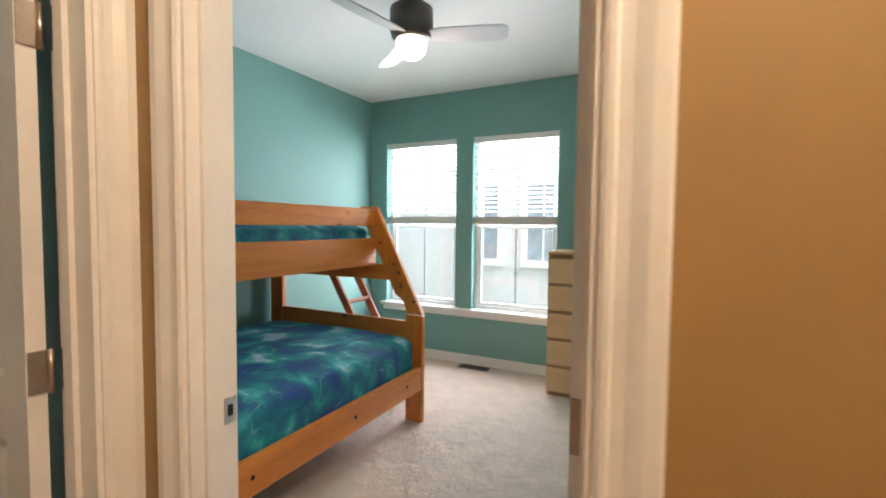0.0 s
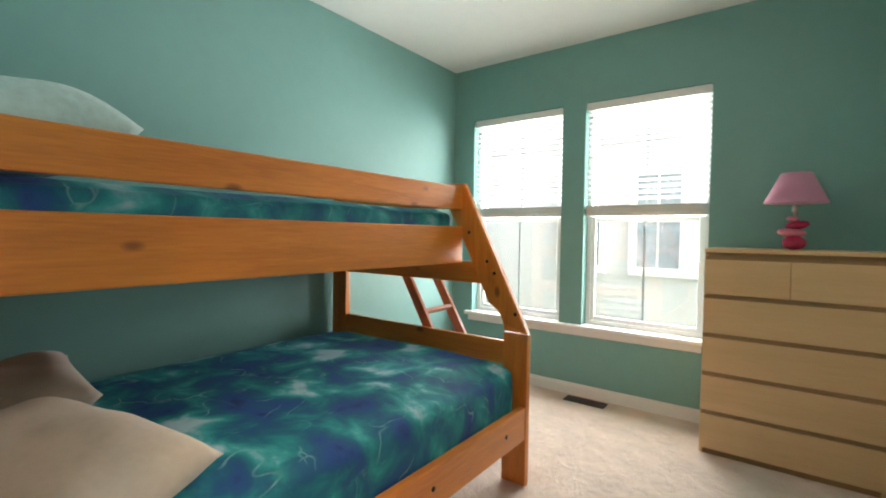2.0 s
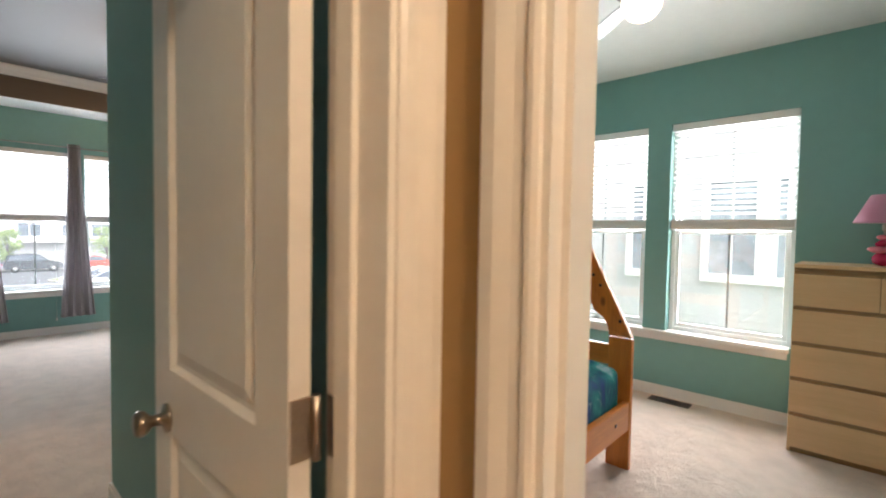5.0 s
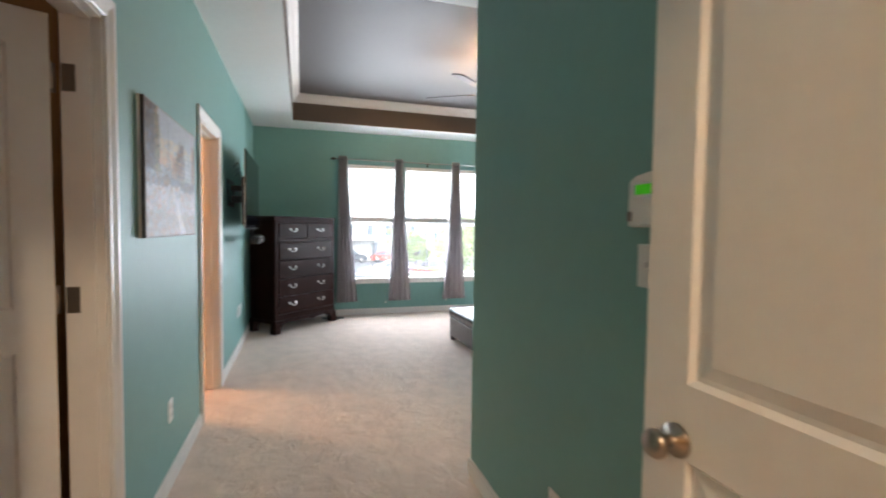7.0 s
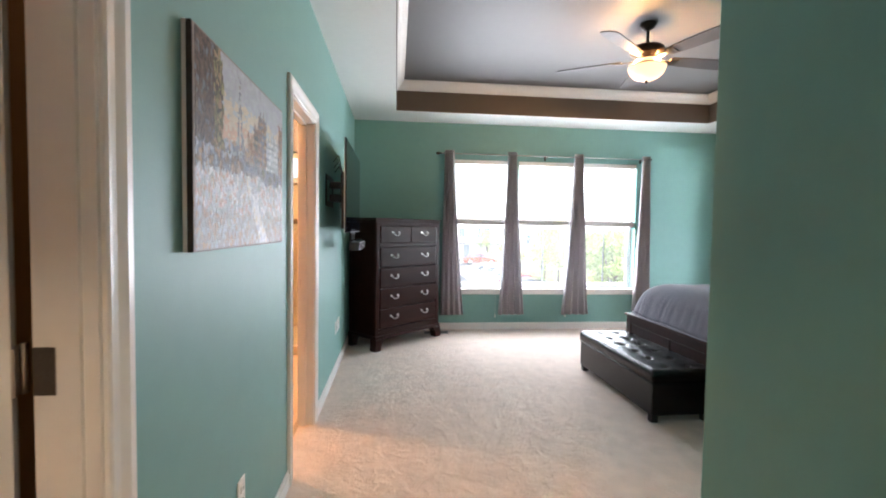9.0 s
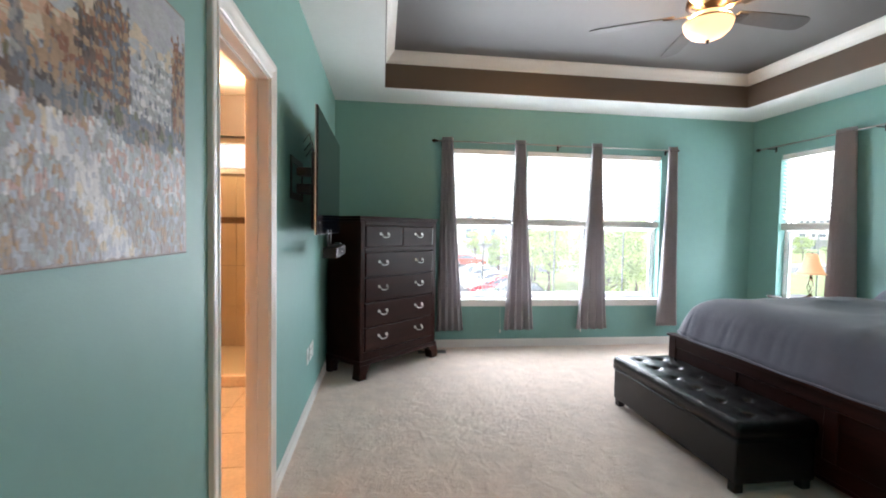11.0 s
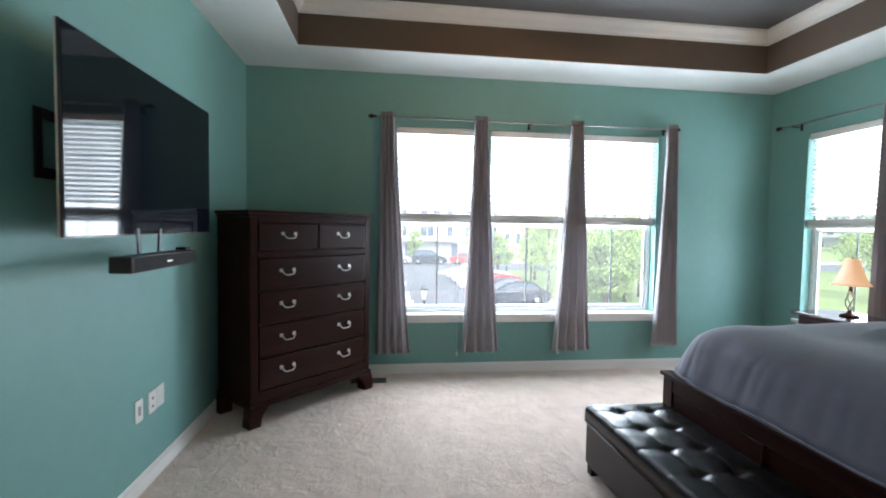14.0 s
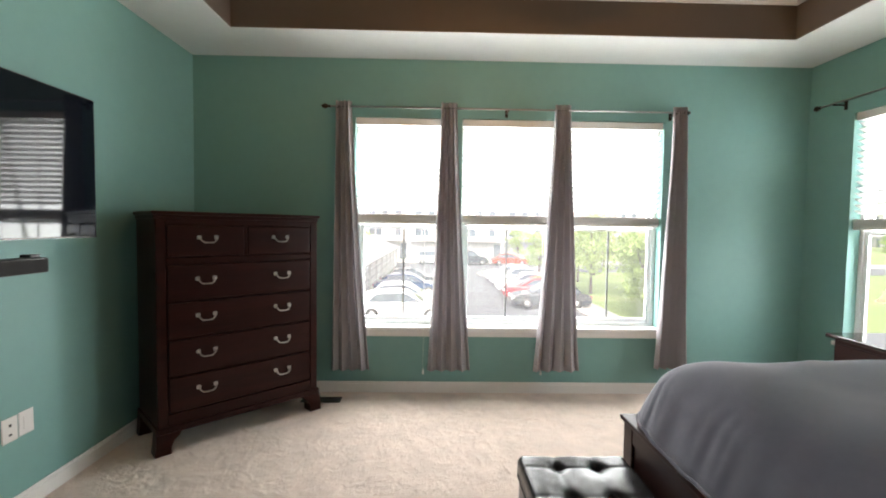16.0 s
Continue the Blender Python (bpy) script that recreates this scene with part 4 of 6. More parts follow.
# ---- main bedroom ----
def tall_chest():
    e = thing("tall_chest", (-7.595, -0.291, 0), "dark espresso wood tall chest with six drawers and bail pulls", "chest of drawers", "", 134)
    w, f, b, h = 0.525, -0.235, 0.225, 1.465
    bm = boxes((-w, w, f + 0.018, b, 0.13, h - 0.045), bevel=0.004)
    part("body", bm, ESPRESSO, e)
    part("top", boxes((-w - 0.018, w + 0.018, f - 0.012, b + 0.004, h - 0.022, h), (-w - 0.008, w + 0.008, f - 0.002, b, h - 0.046, h - 0.022), bevel=0.006, seg=2), ESPRESSO, e)
    for x0, x1 in ((-w, -w + 0.055), (w - 0.055, w)):
        part("stile", boxes((x0, x1, f, f + 0.02, 0.15, h - 0.046), bevel=0.004), ESPRESSO, e)
    part("rail", boxes((-w + 0.055, w - 0.055, f, f + 0.02, 1.145, 1.185), bevel=0.003), ESPRESSO, e)
    part("rail", boxes((-w + 0.055, w - 0.055, f, f + 0.02, 1.385, h - 0.046), bevel=0.003), ESPRESSO, e)
    part("rail", boxes((-w + 0.055, w - 0.055, f, f + 0.02, 0.15, 0.235), bevel=0.003), ESPRESSO, e)
    part("base_moulding", boxes((-w - 0.012, w + 0.012, f - 0.012, b + 0.004, 0.125, 0.165), bevel=0.007, seg=2), ESPRESSO, e)
    for sx in (-1, 1):
        for y0, y1 in ((f - 0.02, f + 0.075), (b - 0.075, b + 0.004)):
            out = [(0.0, 0.13), (-0.135, 0.13), (-0.125, 0.105), (-0.092, 0.085), (-0.075, 0.05), (-0.080, 0.0), (0.012, 0.0), (0.004, 0.06)]
            bm = prism([(sx * (w + 0.012 + x) if True else 0, z) for x, z in out], -y1, -y0, Matrix.Rotation(radians(90), 4, "X"))
            bmesh.ops.bevel(bm, geom=list(bm.edges), offset=0.004, affect="EDGES")
            part("bracket_foot", bm, ESPRESSO, e)

    def pull(x, z, drawer):
        bm = tube([(x - 0.05, f - 0.006, z + 0.012), (x - 0.05, f - 0.022, z + 0.010), (x - 0.042, f - 0.026, z - 0.006), (x - 0.028, f - 0.028, z - 0.018), (x, f - 0.028, z - 0.020),
                   (x + 0.028, f - 0.028, z - 0.018), (x + 0.042, f - 0.026, z - 0.006), (x + 0.05, f - 0.022, z + 0.010), (x + 0.05, f - 0.006, z + 0.012)], 0.0042, 8)
        for s in (-1, 1):
            merge(bm, boxes((x + s * 0.05 - 0.013, x + s * 0.05 + 0.013, f - 0.008, f - 0.003, z + 0.000, z + 0.025), bevel=0.003))
        part("pull", bm, NICKEL, drawer, "antique silver bail pull")

    rows = ((0.242, 0.452, True), (0.466, 0.680, True), (0.694, 0.908, True), (0.922, 1.138, True))
    for z0, z1, _ in rows:
        d = part("drawer", boxes((-w + 0.062, w - 0.062, f - 0.004, f + 0.016, z0, z1), bevel=0.006, seg=2), ESPRESSO, e)
        for x in (-0.25, 0.25):
            pull(x, (z0 + z1) / 2 + 0.01, d)
    for x0, x1 in ((-w + 0.062, -0.012), (0.012, w - 0.062)):
        d = part("drawer", boxes((x0, x1, f - 0.004, f + 0.016, 1.192, 1.378), bevel=0.006, seg=2), ESPRESSO, e)
        pull((x0 + x1) / 2, 1.295, d)
    part("rail", boxes((-0.010, 0.010, f, f + 0.02, 1.185, 1.385), bevel=0.002), ESPRESSO, e)
    return e


tall_chest()


def storage_bench():
    e = thing("storage_bench", (-5.717, 1.745, 0), "black tufted leather storage bench at the foot of the bed", "bench")
    w, d = 0.636, 0.238
    part("box", boxes((-w + 0.006, w - 0.006, -d + 0.006, d - 0.006, 0.055, 0.285), bevel=0.010, seg=2), LEATHER, e)
    for x in (-w + 0.045, w - 0.045):
        for y in (-d + 0.04, d - 0.04):
            bm = boxes((x - 0.026, x + 0.026, y - 0.026, y + 0.026, 0.0, 0.058), bevel=0.003)
            part("foot", bm, DARKWOOD, e)
    buttons = [(-0.53 + 0.212 * i, s * 0.085) for i in range(6) for s in (-1, 1)]

    def top(u, v):
        x, y = (2 * u - 1) * w, (2 * v - 1) * d
        ex, ey = min(1, (1 - abs(2 * u - 1)) / 0.035), min(1, (1 - abs(2 * v - 1)) / 0.09)
        z = 0.352 + 0.034 * (ex * (2 - ex)) ** 0.5 * (ey * (2 - ey)) ** 0.5
        for bx, by in buttons:
            r2 = (x - bx) ** 2 + (y - by) ** 2
            z -= 0.016 * math.exp(-r2 / 0.0010) + 0.006 * math.exp(-r2 / 0.009)
        for i in range(6):
            z -= 0.004 * math.exp(-((x - buttons[2 * i][0]) / 0.006) ** 2)
        for s in (-1, 1):
            z -= 0.003 * math.exp(-((y - s * 0.085) / 0.008) ** 2)
        z += 0.002 * noise.noise(Vector((x * 14, y * 14, 0)))
        return (x, y, z)
    bm = sheet(top, 130, 50)
    edge = bmesh.ops.extrude_edge_only(bm, edges=[q for q in bm.edges if q.is_boundary])
    for v in [q for q in edge["geom"] if isinstance(q, bmesh.types.BMVert)]:
        v.co.z = 0.292
    bmesh.ops.holes_fill(bm, edges=[q for q in bm.edges if q.is_boundary], sides=0)
    bmesh.ops.recalc_face_normals(bm, faces=bm.faces)
    lid = part("lid", bm, LEATHER, e, "tufted leather lid")
    part("piping", boxes((-w - 0.002, w + 0.002, -d - 0.002, d + 0.002, 0.285, 0.293), bevel=0.003), LEATHER, lid)
    for bx, by in buttons:
        z = top((bx / w + 1) / 2, (by / d + 1) / 2)[2]
        part("button", lathe([(0.0, z - 0.004), (0.011, z), (0.009, z + 0.004), (0.0, z + 0.006)], 12, Matrix.Translation((bx, by, 0))), LEATHER, lid)
    return e


storage_bench()

BX0, BX1, BY0, BY1 = -6.385, -4.36, 1.995, 4.20


def king_bed():
    e = thing("bed", ((BX0 + BX1) / 2, 3.1, 0), "dark espresso wood king bed with a panelled low footboard", "bed")
    # footboard
    partw("footboard", boxes((BX0, BX1, BY0 + 0.012, BY0 + 0.045, 0.06, 0.53), bevel=0.003), ESPRESSO, e)
    partw("foot_cap", boxes((BX0 - 0.018, BX1 + 0.018, BY0 - 0.012, BY0 + 0.065, 0.53, 0.552), bevel=0.006, seg=2), ESPRESSO, e)
    for x in (BX0, BX1 - 0.085):
        partw("foot_post", boxes((x, x + 0.085, BY0, BY0 + 0.06, 0.0, 0.53), bevel=0.004), ESPRESSO, e)
    for z0, z1 in ((0.455, 0.53), (0.09, 0.18)):
        partw("foot_rail", boxes((BX0 + 0.085, BX1 - 0.085, BY0 + 0.001, BY0 + 0.014, z0, z1), bevel=0.004), ESPRESSO, e)
    for k in range(1, 3):
        x = BX0 + (BX1 - BX0) * k / 3
        partw("foot_stile", boxes((x - 0.04, x + 0.04, BY0 + 0.001, BY0 + 0.014, 0.18, 0.455), bevel=0.004), ESPRESSO, e)
    for x in (BX0 + 0.01, BX1 - 0.045):
        partw("side_rail", boxes((x, x + 0.035, BY0 + 0.06, BY1 - 0.08, 0.20, 0.46), bevel=0.004), ESPRESSO, e)
    partw("headboard", boxes((BX0, BX1, BY1 - 0.08, BY1 - 0.02, 0.0, 1.22), (BX0 - 0.02, BX1 + 0.02, BY1 - 0.095, BY1 - 0.005, 1.22, 1.26), bevel=0.006, seg=2), ESPRESSO, e)
    partw("platform", boxes((BX0 + 0.045, BX1 - 0.045, BY0 + 0.06, BY1 - 0.08, 0.30, 0.34)), DARKWOOD, e)
    partw("slat_leg", boxes((BX0 + 0.9, BX0 + 0.96, 3.0, 3.06, 0, 0.30)), DARKWOOD, e)
    return e


king_bed()
tagged(mesh_ob("mattress", boxes((BX0 + 0.05, BX1 - 0.05, BY0 + 0.065, BY1 - 0.09, 0.342, 0.58), bevel=0.05, seg=4), PILLOW), "thick mattress under a grey duvet", "mattress")


def duvet():
    """A full, soft duvet: puffed top, drooping rim with gathers."""
    x0, x1, y0, y1 = BX0 - 0.045, BX1 + 0.06, BY0 - 0.005, 3.80
    cx, cy, hw, hd = (x0 + x1) / 2, (y0 + y1) / 2, (x1 - x0) / 2, (y1 - y0) / 2

    def fn(u, v):
        a, b = 2 * u - 1, 2 * v - 1
        # square to rounded square
        r = max(abs(a), abs(b))
        ang = math.atan2(b, a)
        s = (abs(math.cos(ang)) ** 10 + abs(math.sin(ang)) ** 10) ** (-1 / 10)
        x, y = cx + hw * r * s * math.cos(ang), cy + hd * r * s * math.sin(ang)
        top = 0.872 - 0.27 * r ** 11 - 0.045 * max(0, r - 0.93) / 0.07
        fold = max(0, (r - 0.86) / 0.14) ** 2
        p = x if abs(b) > abs(a) else y
        arc = p * 30 + 9 * noise.noise(Vector((p * 2.6, r * 1.2, 0.4)))
        top -= 0.030 * fold * (1 - r ** 40) * abs(math.cos(arc)) ** 3 * (0.35 + 1.1 * abs(noise.noise(Vector((p * 3, r * 2, 3)))))
        top += 0.034 * noise.noise(Vector((x * 1.5, y * 1.7, 0))) * (1 - 0.5 * r) + 0.009 * noise.noise(Vector((x * 3.4, y * 3.4, 2)))
        for f, g in ((1.1, 0.0), (1.9, 5.0)):
            q = Vector((x * f * 1.7 + 1.1 * y, y * f * 0.8 - 0.5 * x, 7 + g))
            top += 0.016 / f * (1 - min(1, abs(noise.noise(q)) * 5)) ** 2 * max(0, noise.noise(Vector((x * 1.6, y * 1.6, 20 + g))) + 0.35)
        x += 0.006 * fold * math.cos(arc) * math.cos(ang + 1.57)
        y += 0.006 * fold * math.cos(arc) * math.sin(ang + 1.57)
        return (x, y, top)
    bm = sheet(fn, 190, 190)
    ob = mesh_ob("duvet", bm, DUVET)
    so = ob.modifiers.new("thickness", "SOLIDIFY")
    so.thickness, so.offset = 0.02, -1
    rim = [fn(0.5 + 0.5 * a, 0.5 + 0.5 * b) for a, b in [(-1 + k / 40, -1) for k in range(80)] + [(1, -1 + k / 40) for k in range(80)] + [(1 - k / 40, 1) for k in range(80)] + [(-1, 1 - k / 40) for k in range(81)]]
    part("hem", tube(rim, 0.007, 6), DUVET, ob, "stitched hem of the duvet")
    return tagged(ob, "puffy charcoal grey duvet spread over the bed", "duvet")


duvet()
for k, x in enumerate((-5.98, -5.35, -4.75)):
    ob = mesh_ob("pillow", puff(0.62, 0.46, 0.2, 20 + k), DUVET)
    ob.matrix_world = pose(x, 3.80, 0.72, 32, 0, 0)
    tagged(ob, "charcoal grey pillow against the dark headboard", "pillow", "bed pillows")


def nightstand():
    e = thing("nightstand", (-7.0, 3.96, 0), "dark espresso wood nightstand with a glossy top", "nightstand")
    part("body", boxes((-0.29, 0.29, -0.19, 0.21, 0.10, 0.70), bevel=0.004), ESPRESSO, e)
    part("top", boxes((-0.325, 0.325, -0.225, 0.222, 0.70, 0.728), bevel=0.006, seg=2), mat("glossy_espresso", (0.03, 0.012, 0.009), 0.12, 0, 0.1, 8, Coat_Weight=0.6), e)
    for z0, z1 in ((0.16, 0.40), (0.43, 0.67)):
        d = part("drawer", boxes((-0.25, 0.25, -0.202, -0.188, z0, z1), bevel=0.005), ESPRESSO, e)
        part("pull", tube([(-0.05, -0.204, (z0 + z1) / 2 + 0.01), (-0.045, -0.225, (z0 + z1) / 2 - 0.005), (0.045, -0.225, (z0 + z1) / 2 - 0.005), (0.05, -0.204, (z0 + z1) / 2 + 0.01)], 0.004), NICKEL, d)
    for x in (-0.27, 0.22):
        for y in (-0.17, 0.14):
            part("foot", boxes((x, x + 0.05, y, y + 0.05, 0, 0.102), bevel=0.004), ESPRESSO, e)


nightstand()


def bedside_lamp():
    e = thing("table_lamp", (-7.03, 3.95, 0.728), "bronze table lamp with a lit cream bell shade", "lamp")
    part("base", lathe([(0.0, 0.0), (0.062, 0.0), (0.060, 0.012), (0.030, 0.022), (0.014, 0.035), (0.012, 0.05), (0.0, 0.052)], 28), BRONZE, e)
    for k in range(4):
        pts = [((0.010 + 0.020 * math.sin(math.pi * s)) * math.cos(k * 1.571 + 2.2 * s), (0.010 + 0.020 * math.sin(math.pi * s)) * math.sin(k * 1.571 + 2.2 * s), 0.05 + 0.15 * s) for s in [j / 12 for j in range(13)]]
        part("scroll", tube(pts, 0.004, 6), OLDBRASS, e)
    part("neck", lathe([(0.012, 0.196), (0.016, 0.204), (0.010, 0.215), (0.010, 0.25), (0.0, 0.251)], 16), BRONZE, e)
    prof = []
    for k in range(11):
        s = k / 10
        prof.append((0.128 - 0.083 * s ** 0.62, 0.245 + 0.205 * s))
    part("shade", lathe(prof + [(prof[-1][0] - 0.003, prof[-1][1])] + [(r - 0.003, z) for r, z in reversed(prof[:-1])], 24), SHADE_LIT, e, "lit cream fabric bell shade")
    part("finial", lathe([(0.0, 0.44), (0.006, 0.45), (0.008, 0.458), (0.0, 0.468)], 12), BRONZE, e)


bedside_lamp()


def curtain_panel(y_top, w_top, y_bot, w_bot, z_top, z_bot, folds, seed):
    """Pleated sheet in the y, z plane, centred on x = 0."""
    def fn(u, v):
        k = v ** 1.3
        c, w = y_top + (y_bot - y_top) * k, w_top + (w_bot - w_top) * k
        amp = 0.030 + 0.008 * v + 0.006 * noise.noise(Vector((u * 6, v * 2, seed)))
        ph = u * folds * 2 * math.pi + 0.5 * noise.noise(Vector((u * 3, v * 1.5, seed + 4)))
        return (amp * math.sin(ph) + 0.012 * noise.noise(Vector((u * 2, v * 3, seed + 9))), c + (u - 0.5) * w + 0.25 * w / folds * math.sin(2 * ph) * 0.35, z_top + (z_bot - z_top) * v)
    return sheet(fn, folds * 14, 40)


def curtain_thing(name, bm, place, turn, label):
    ob = mesh_ob(name, bm, CURTAIN)
    ob.matrix_world = pose(*place, 0, 0, turn)
    so = ob.modifiers.new("thickness", "SOLIDIFY")
    so.thickness, so.offset = 0.003, 0
    return tagged(ob, label, "curtain", "grommet curtains")


RX, RZ = -8.065, 2.343
for k, (yt, wt, yb, wb) in enumerate(((0.392, 0.125, 0.452, 0.305), (1.232, 0.125, 1.258, 0.345), (2.150, 0.125, 2.145, 0.385), (3.105, 0.12, 3.10, 0.275))):
    curtain_thing("curtain", curtain_panel(yt, wt, yb, wb, 2.385, 0.215 if k < 3 else 0.245, 4, k * 3), (RX, 0, 0), 0, "taupe grey grommet curtain hanging from a thin rod")
curtain_thing("curtain", curtain_panel(0.0, 0.17, 0.03, 0.34, 2.41, 0.22, 6, 31), (-6.93, 4.155, 0), -90, "taupe grey grommet curtain hanging from a thin rod")


def curtain_rod(place, turn, length, brackets):
    e = thing("curtain_rod", place, "dark metal curtain rod with twisted finials", "curtain rod", "curtain rods", turn)
    part("rod", tube([(0, 0, 0), (length, 0, 0)], 0.0075, 10), STEEL, e)
    for s, x in ((-1, 0), (1, length)):
        m = Matrix.Translation((x, 0, 0)) @ Matrix.Rotation(radians(90 * s), 4, "Y")
        part("finial", lathe([(0.0, -0.004), (0.011, 0.0), (0.012, 0.012), (0.007, 0.018), (0.017, 0.030), (0.021, 0.042), (0.015, 0.058), (0.006, 0.070), (0.0, 0.074)], 14, m), BRONZE, e)
    for x in brackets:
        part("bracket", boxes((x - 0.006, x + 0.006, -0.012, 0.092, -0.016, -0.008), (x - 0.012, x + 0.012, 0.086, 0.0915, -0.045, 0.02)), BRONZE, e)


curtain_rod((RX, 0.285, RZ), 90, 2.83, (0.06, 1.42, 2.78))
curtain_rod((-7.94, 4.153, 2.372), 0, 2.2, (0.12, 1.3, 2.1))


def television():
    e = thing("television", (-6.205, -0.67, 1.67), "flat black television on a swing wall mount", "television")
    w, h = 0.625, 0.357
    part("screen", boxes((-w + 0.006, w - 0.006, -0.002, 0.0015, -h + 0.006, h - 0.006)), SCREEN, e)
    part("bezel", boxes((-w, w, -0.012, -0.001, -h, h), bevel=0.002), BLACK, e)
    part("edge_trim", boxes((-w - 0.001, w + 0.001, -0.016, -0.010, -h - 0.001, h + 0.001)), NICKEL, e)
    part("rear_housing", boxes((-w + 0.10, w - 0.10, -0.052, -0.014, -h + 0.03, h - 0.24), bevel=0.012, seg=2), BLACK, e)
    part("mount_plate", boxes((0.10, 0.14, -0.172, -0.165, -0.15, 0.10), (0.46, 0.50, -0.172, -0.165, -0.15, 0.10), (0.14, 0.46, -0.172, -0.165, 0.06, 0.10), (0.14, 0.46, -0.172, -0.165, -0.15, -0.11), bevel=0.002), BLACK, e)
    part("mount_arm", boxes((0.26, 0.34, -0.166, -0.05, -0.11, -0.05), (0.26, 0.34, -0.166, -0.05, 0.0, 0.05), (0.08, 0.36, -0.075, -0.05, -0.16, 0.12), bevel=0.004), BLACK, e)
    for k, (x, z) in enumerate(((0.02, 0.20), (0.06, 0.25), (-0.04, 0.17))):
        part("cable", tube([(x, -0.173, z), (x + 0.03, -0.13, z + 0.05), (x + 0.10, -0.10, z - 0.02), (x + 0.14, -0.08, z - 0.12), (x + 0.10, -0.06, -0.20 + 0.03 * k)], 0.0035, 6), BLACK, e)


television()


def soundbar():
    e = thing("soundbar", (-6.125, -0.635, 1.168), "slim black soundbar hung below the television", "soundbar")
    part("body", boxes((-0.30, 0.30, -0.040, 0.048, 0.0, 0.066), bevel=0.008, seg=2), BLACK, e)
    part("grille", boxes((-0.29, 0.29, 0.0475, 0.0505, 0.006, 0.060)), mat("speaker_cloth", (0.02, 0.02, 0.021), 0.9, 0, 0.3, 40, 0.4, 900), e)
    part("badge", boxes((-0.022, 0.022, 0.0505, 0.0525, 0.028, 0.034)), NICKEL, e)
    for x in (-0.085, 0.085):
        bm = boxes((-0.010, 0.010, -0.004, 0.004, 0.0, 0.115))
        bm.transform(Matrix.Translation((x, -0.034, 0.06)) @ Matrix.Rotation(radians(6 if x > 0 else -6), 4, "Y"))
        part("hanger", bm, BLACK, e)
    part("control_box", boxes((-0.29, -0.24, -0.03, 0.02, 0.066, 0.080), bevel=0.003), BLACK, e)


soundbar()


def outlet(name, place, turn, label, kind="outlet", gangs=1):
    """Local: plate in the x, z plane facing -y."""
    e = thing(name, place, label, kind, "wall plates", turn)
    w = (0.041 if kind in ("media plate", "blank plate") else 0.036) + 0.023 * (gangs - 1)
    part("plate", boxes((-w, w, -0.006, 0.0, -0.058, 0.058), bevel=0.003), WHITEPLASTIC, e)
    for g in range(gangs):
        x = (g - (gangs - 1) / 2) * 0.046
        if kind == "light switch":
            part("toggle", boxes((x - 0.005, x + 0.005, -0.016, -0.005, -0.004, 0.012), bevel=0.002), WHITEPLASTIC, e)
        elif kind == "media plate":
            part("port", boxes((x - 0.006, x + 0.006, -0.0075, -0.0055, 0.014, 0.028), bevel=0.002), BLACK, e)
            part("port", boxes((x - 0.008, x + 0.008, -0.0075, -0.0055, -0.028, -0.018), bevel=0.002), BLACK, e)
        elif kind == "blank plate":
            part("blank_insert", boxes((x - 0.017, x + 0.017, -0.0085, -0.005, -0.034, 0.034), bevel=0.001), WHITEPLASTIC, e)
        elif kind == "cable plate":
            part("socket", boxes((x - 0.012, x + 0.012, -0.0075, -0.006, -0.024, 0.024), bevel=0.001), mat("grey_insert", (0.30, 0.29, 0.28), 0.5, 0, 0.1), e)
        else:
            for z in (-0.020, 0.020):
                s = part("socket", boxes((x - 0.016, x + 0.016, -0.0085, -0.005, z - 0.014, z + 0.014), bevel=0.004), WHITEPLASTIC, e)
                part("slots", boxes((x - 0.007, x - 0.005, -0.0092, -0.0083, z - 0.003, z + 0.007), (x + 0.005, x + 0.007, -0.0092, -0.0083, z - 0.003, z + 0.007)), BLACK, s)


outlet("wall_outlet", (-3.765, -0.845, 0.385), 180, "white wall outlet low on the teal wall")
outlet("wall_outlet", (-6.358, -0.845, 0.422), 180, "white cable wall plate low on the teal wall", "cable plate")
outlet("wall_plate", (-6.489, -0.845, 0.420), 180, "white media wall plate with two dark ports", "media plate")
outlet("wall_plate", (-6.575, -0.845, 0.424), 180, "blank white wall plate beside the media plate", "blank plate")
outlet("wall_outlet", (-2.57, 0.682, 0.33), 0, "white wall outlet low on the entry wall")
outlet("light_switch", (-2.095, 0.682, 1.245), 0, "white three-gang light switch by the door", "light switch", 3)


def keypad():
    e = thing("alarm_keypad", (-2.108, 0.682, 1.42), "white alarm keypad with a green display", "keypad")
    part("case", boxes((-0.085, 0.085, -0.028, 0.0, -0.072, 0.050), bevel=0.008, seg=2), WHITEPLASTIC, e)
    part("brow", prism([(-0.085, 0.0), (0.085, 0.0), (0.06, 0.016), (0.0, 0.024), (-0.06, 0.016)], -0.0005, 0.026, Matrix.Translation((0, 0, 0.048)) @ Matrix.Rotation(radians(90), 4, "X")), WHITEPLASTIC, e)
    part("display", boxes((-0.058, 0.058, -0.0295, -0.027, 0.014, 0.040)), GREEN_LCD, e, "lit green display")
    part("flap", boxes((-0.080, 0.080, -0.031, -0.027, -0.068, 0.004), bevel=0.003), WHITEPLASTIC, e)
    part("button", boxes((-0.084, -0.066, -0.0325, -0.030, -0.056, -0.030), bevel=0.001), mat("grey_button", (0.2, 0.17, 0.16), 0.5, 0, 0.1), e)


keypad()


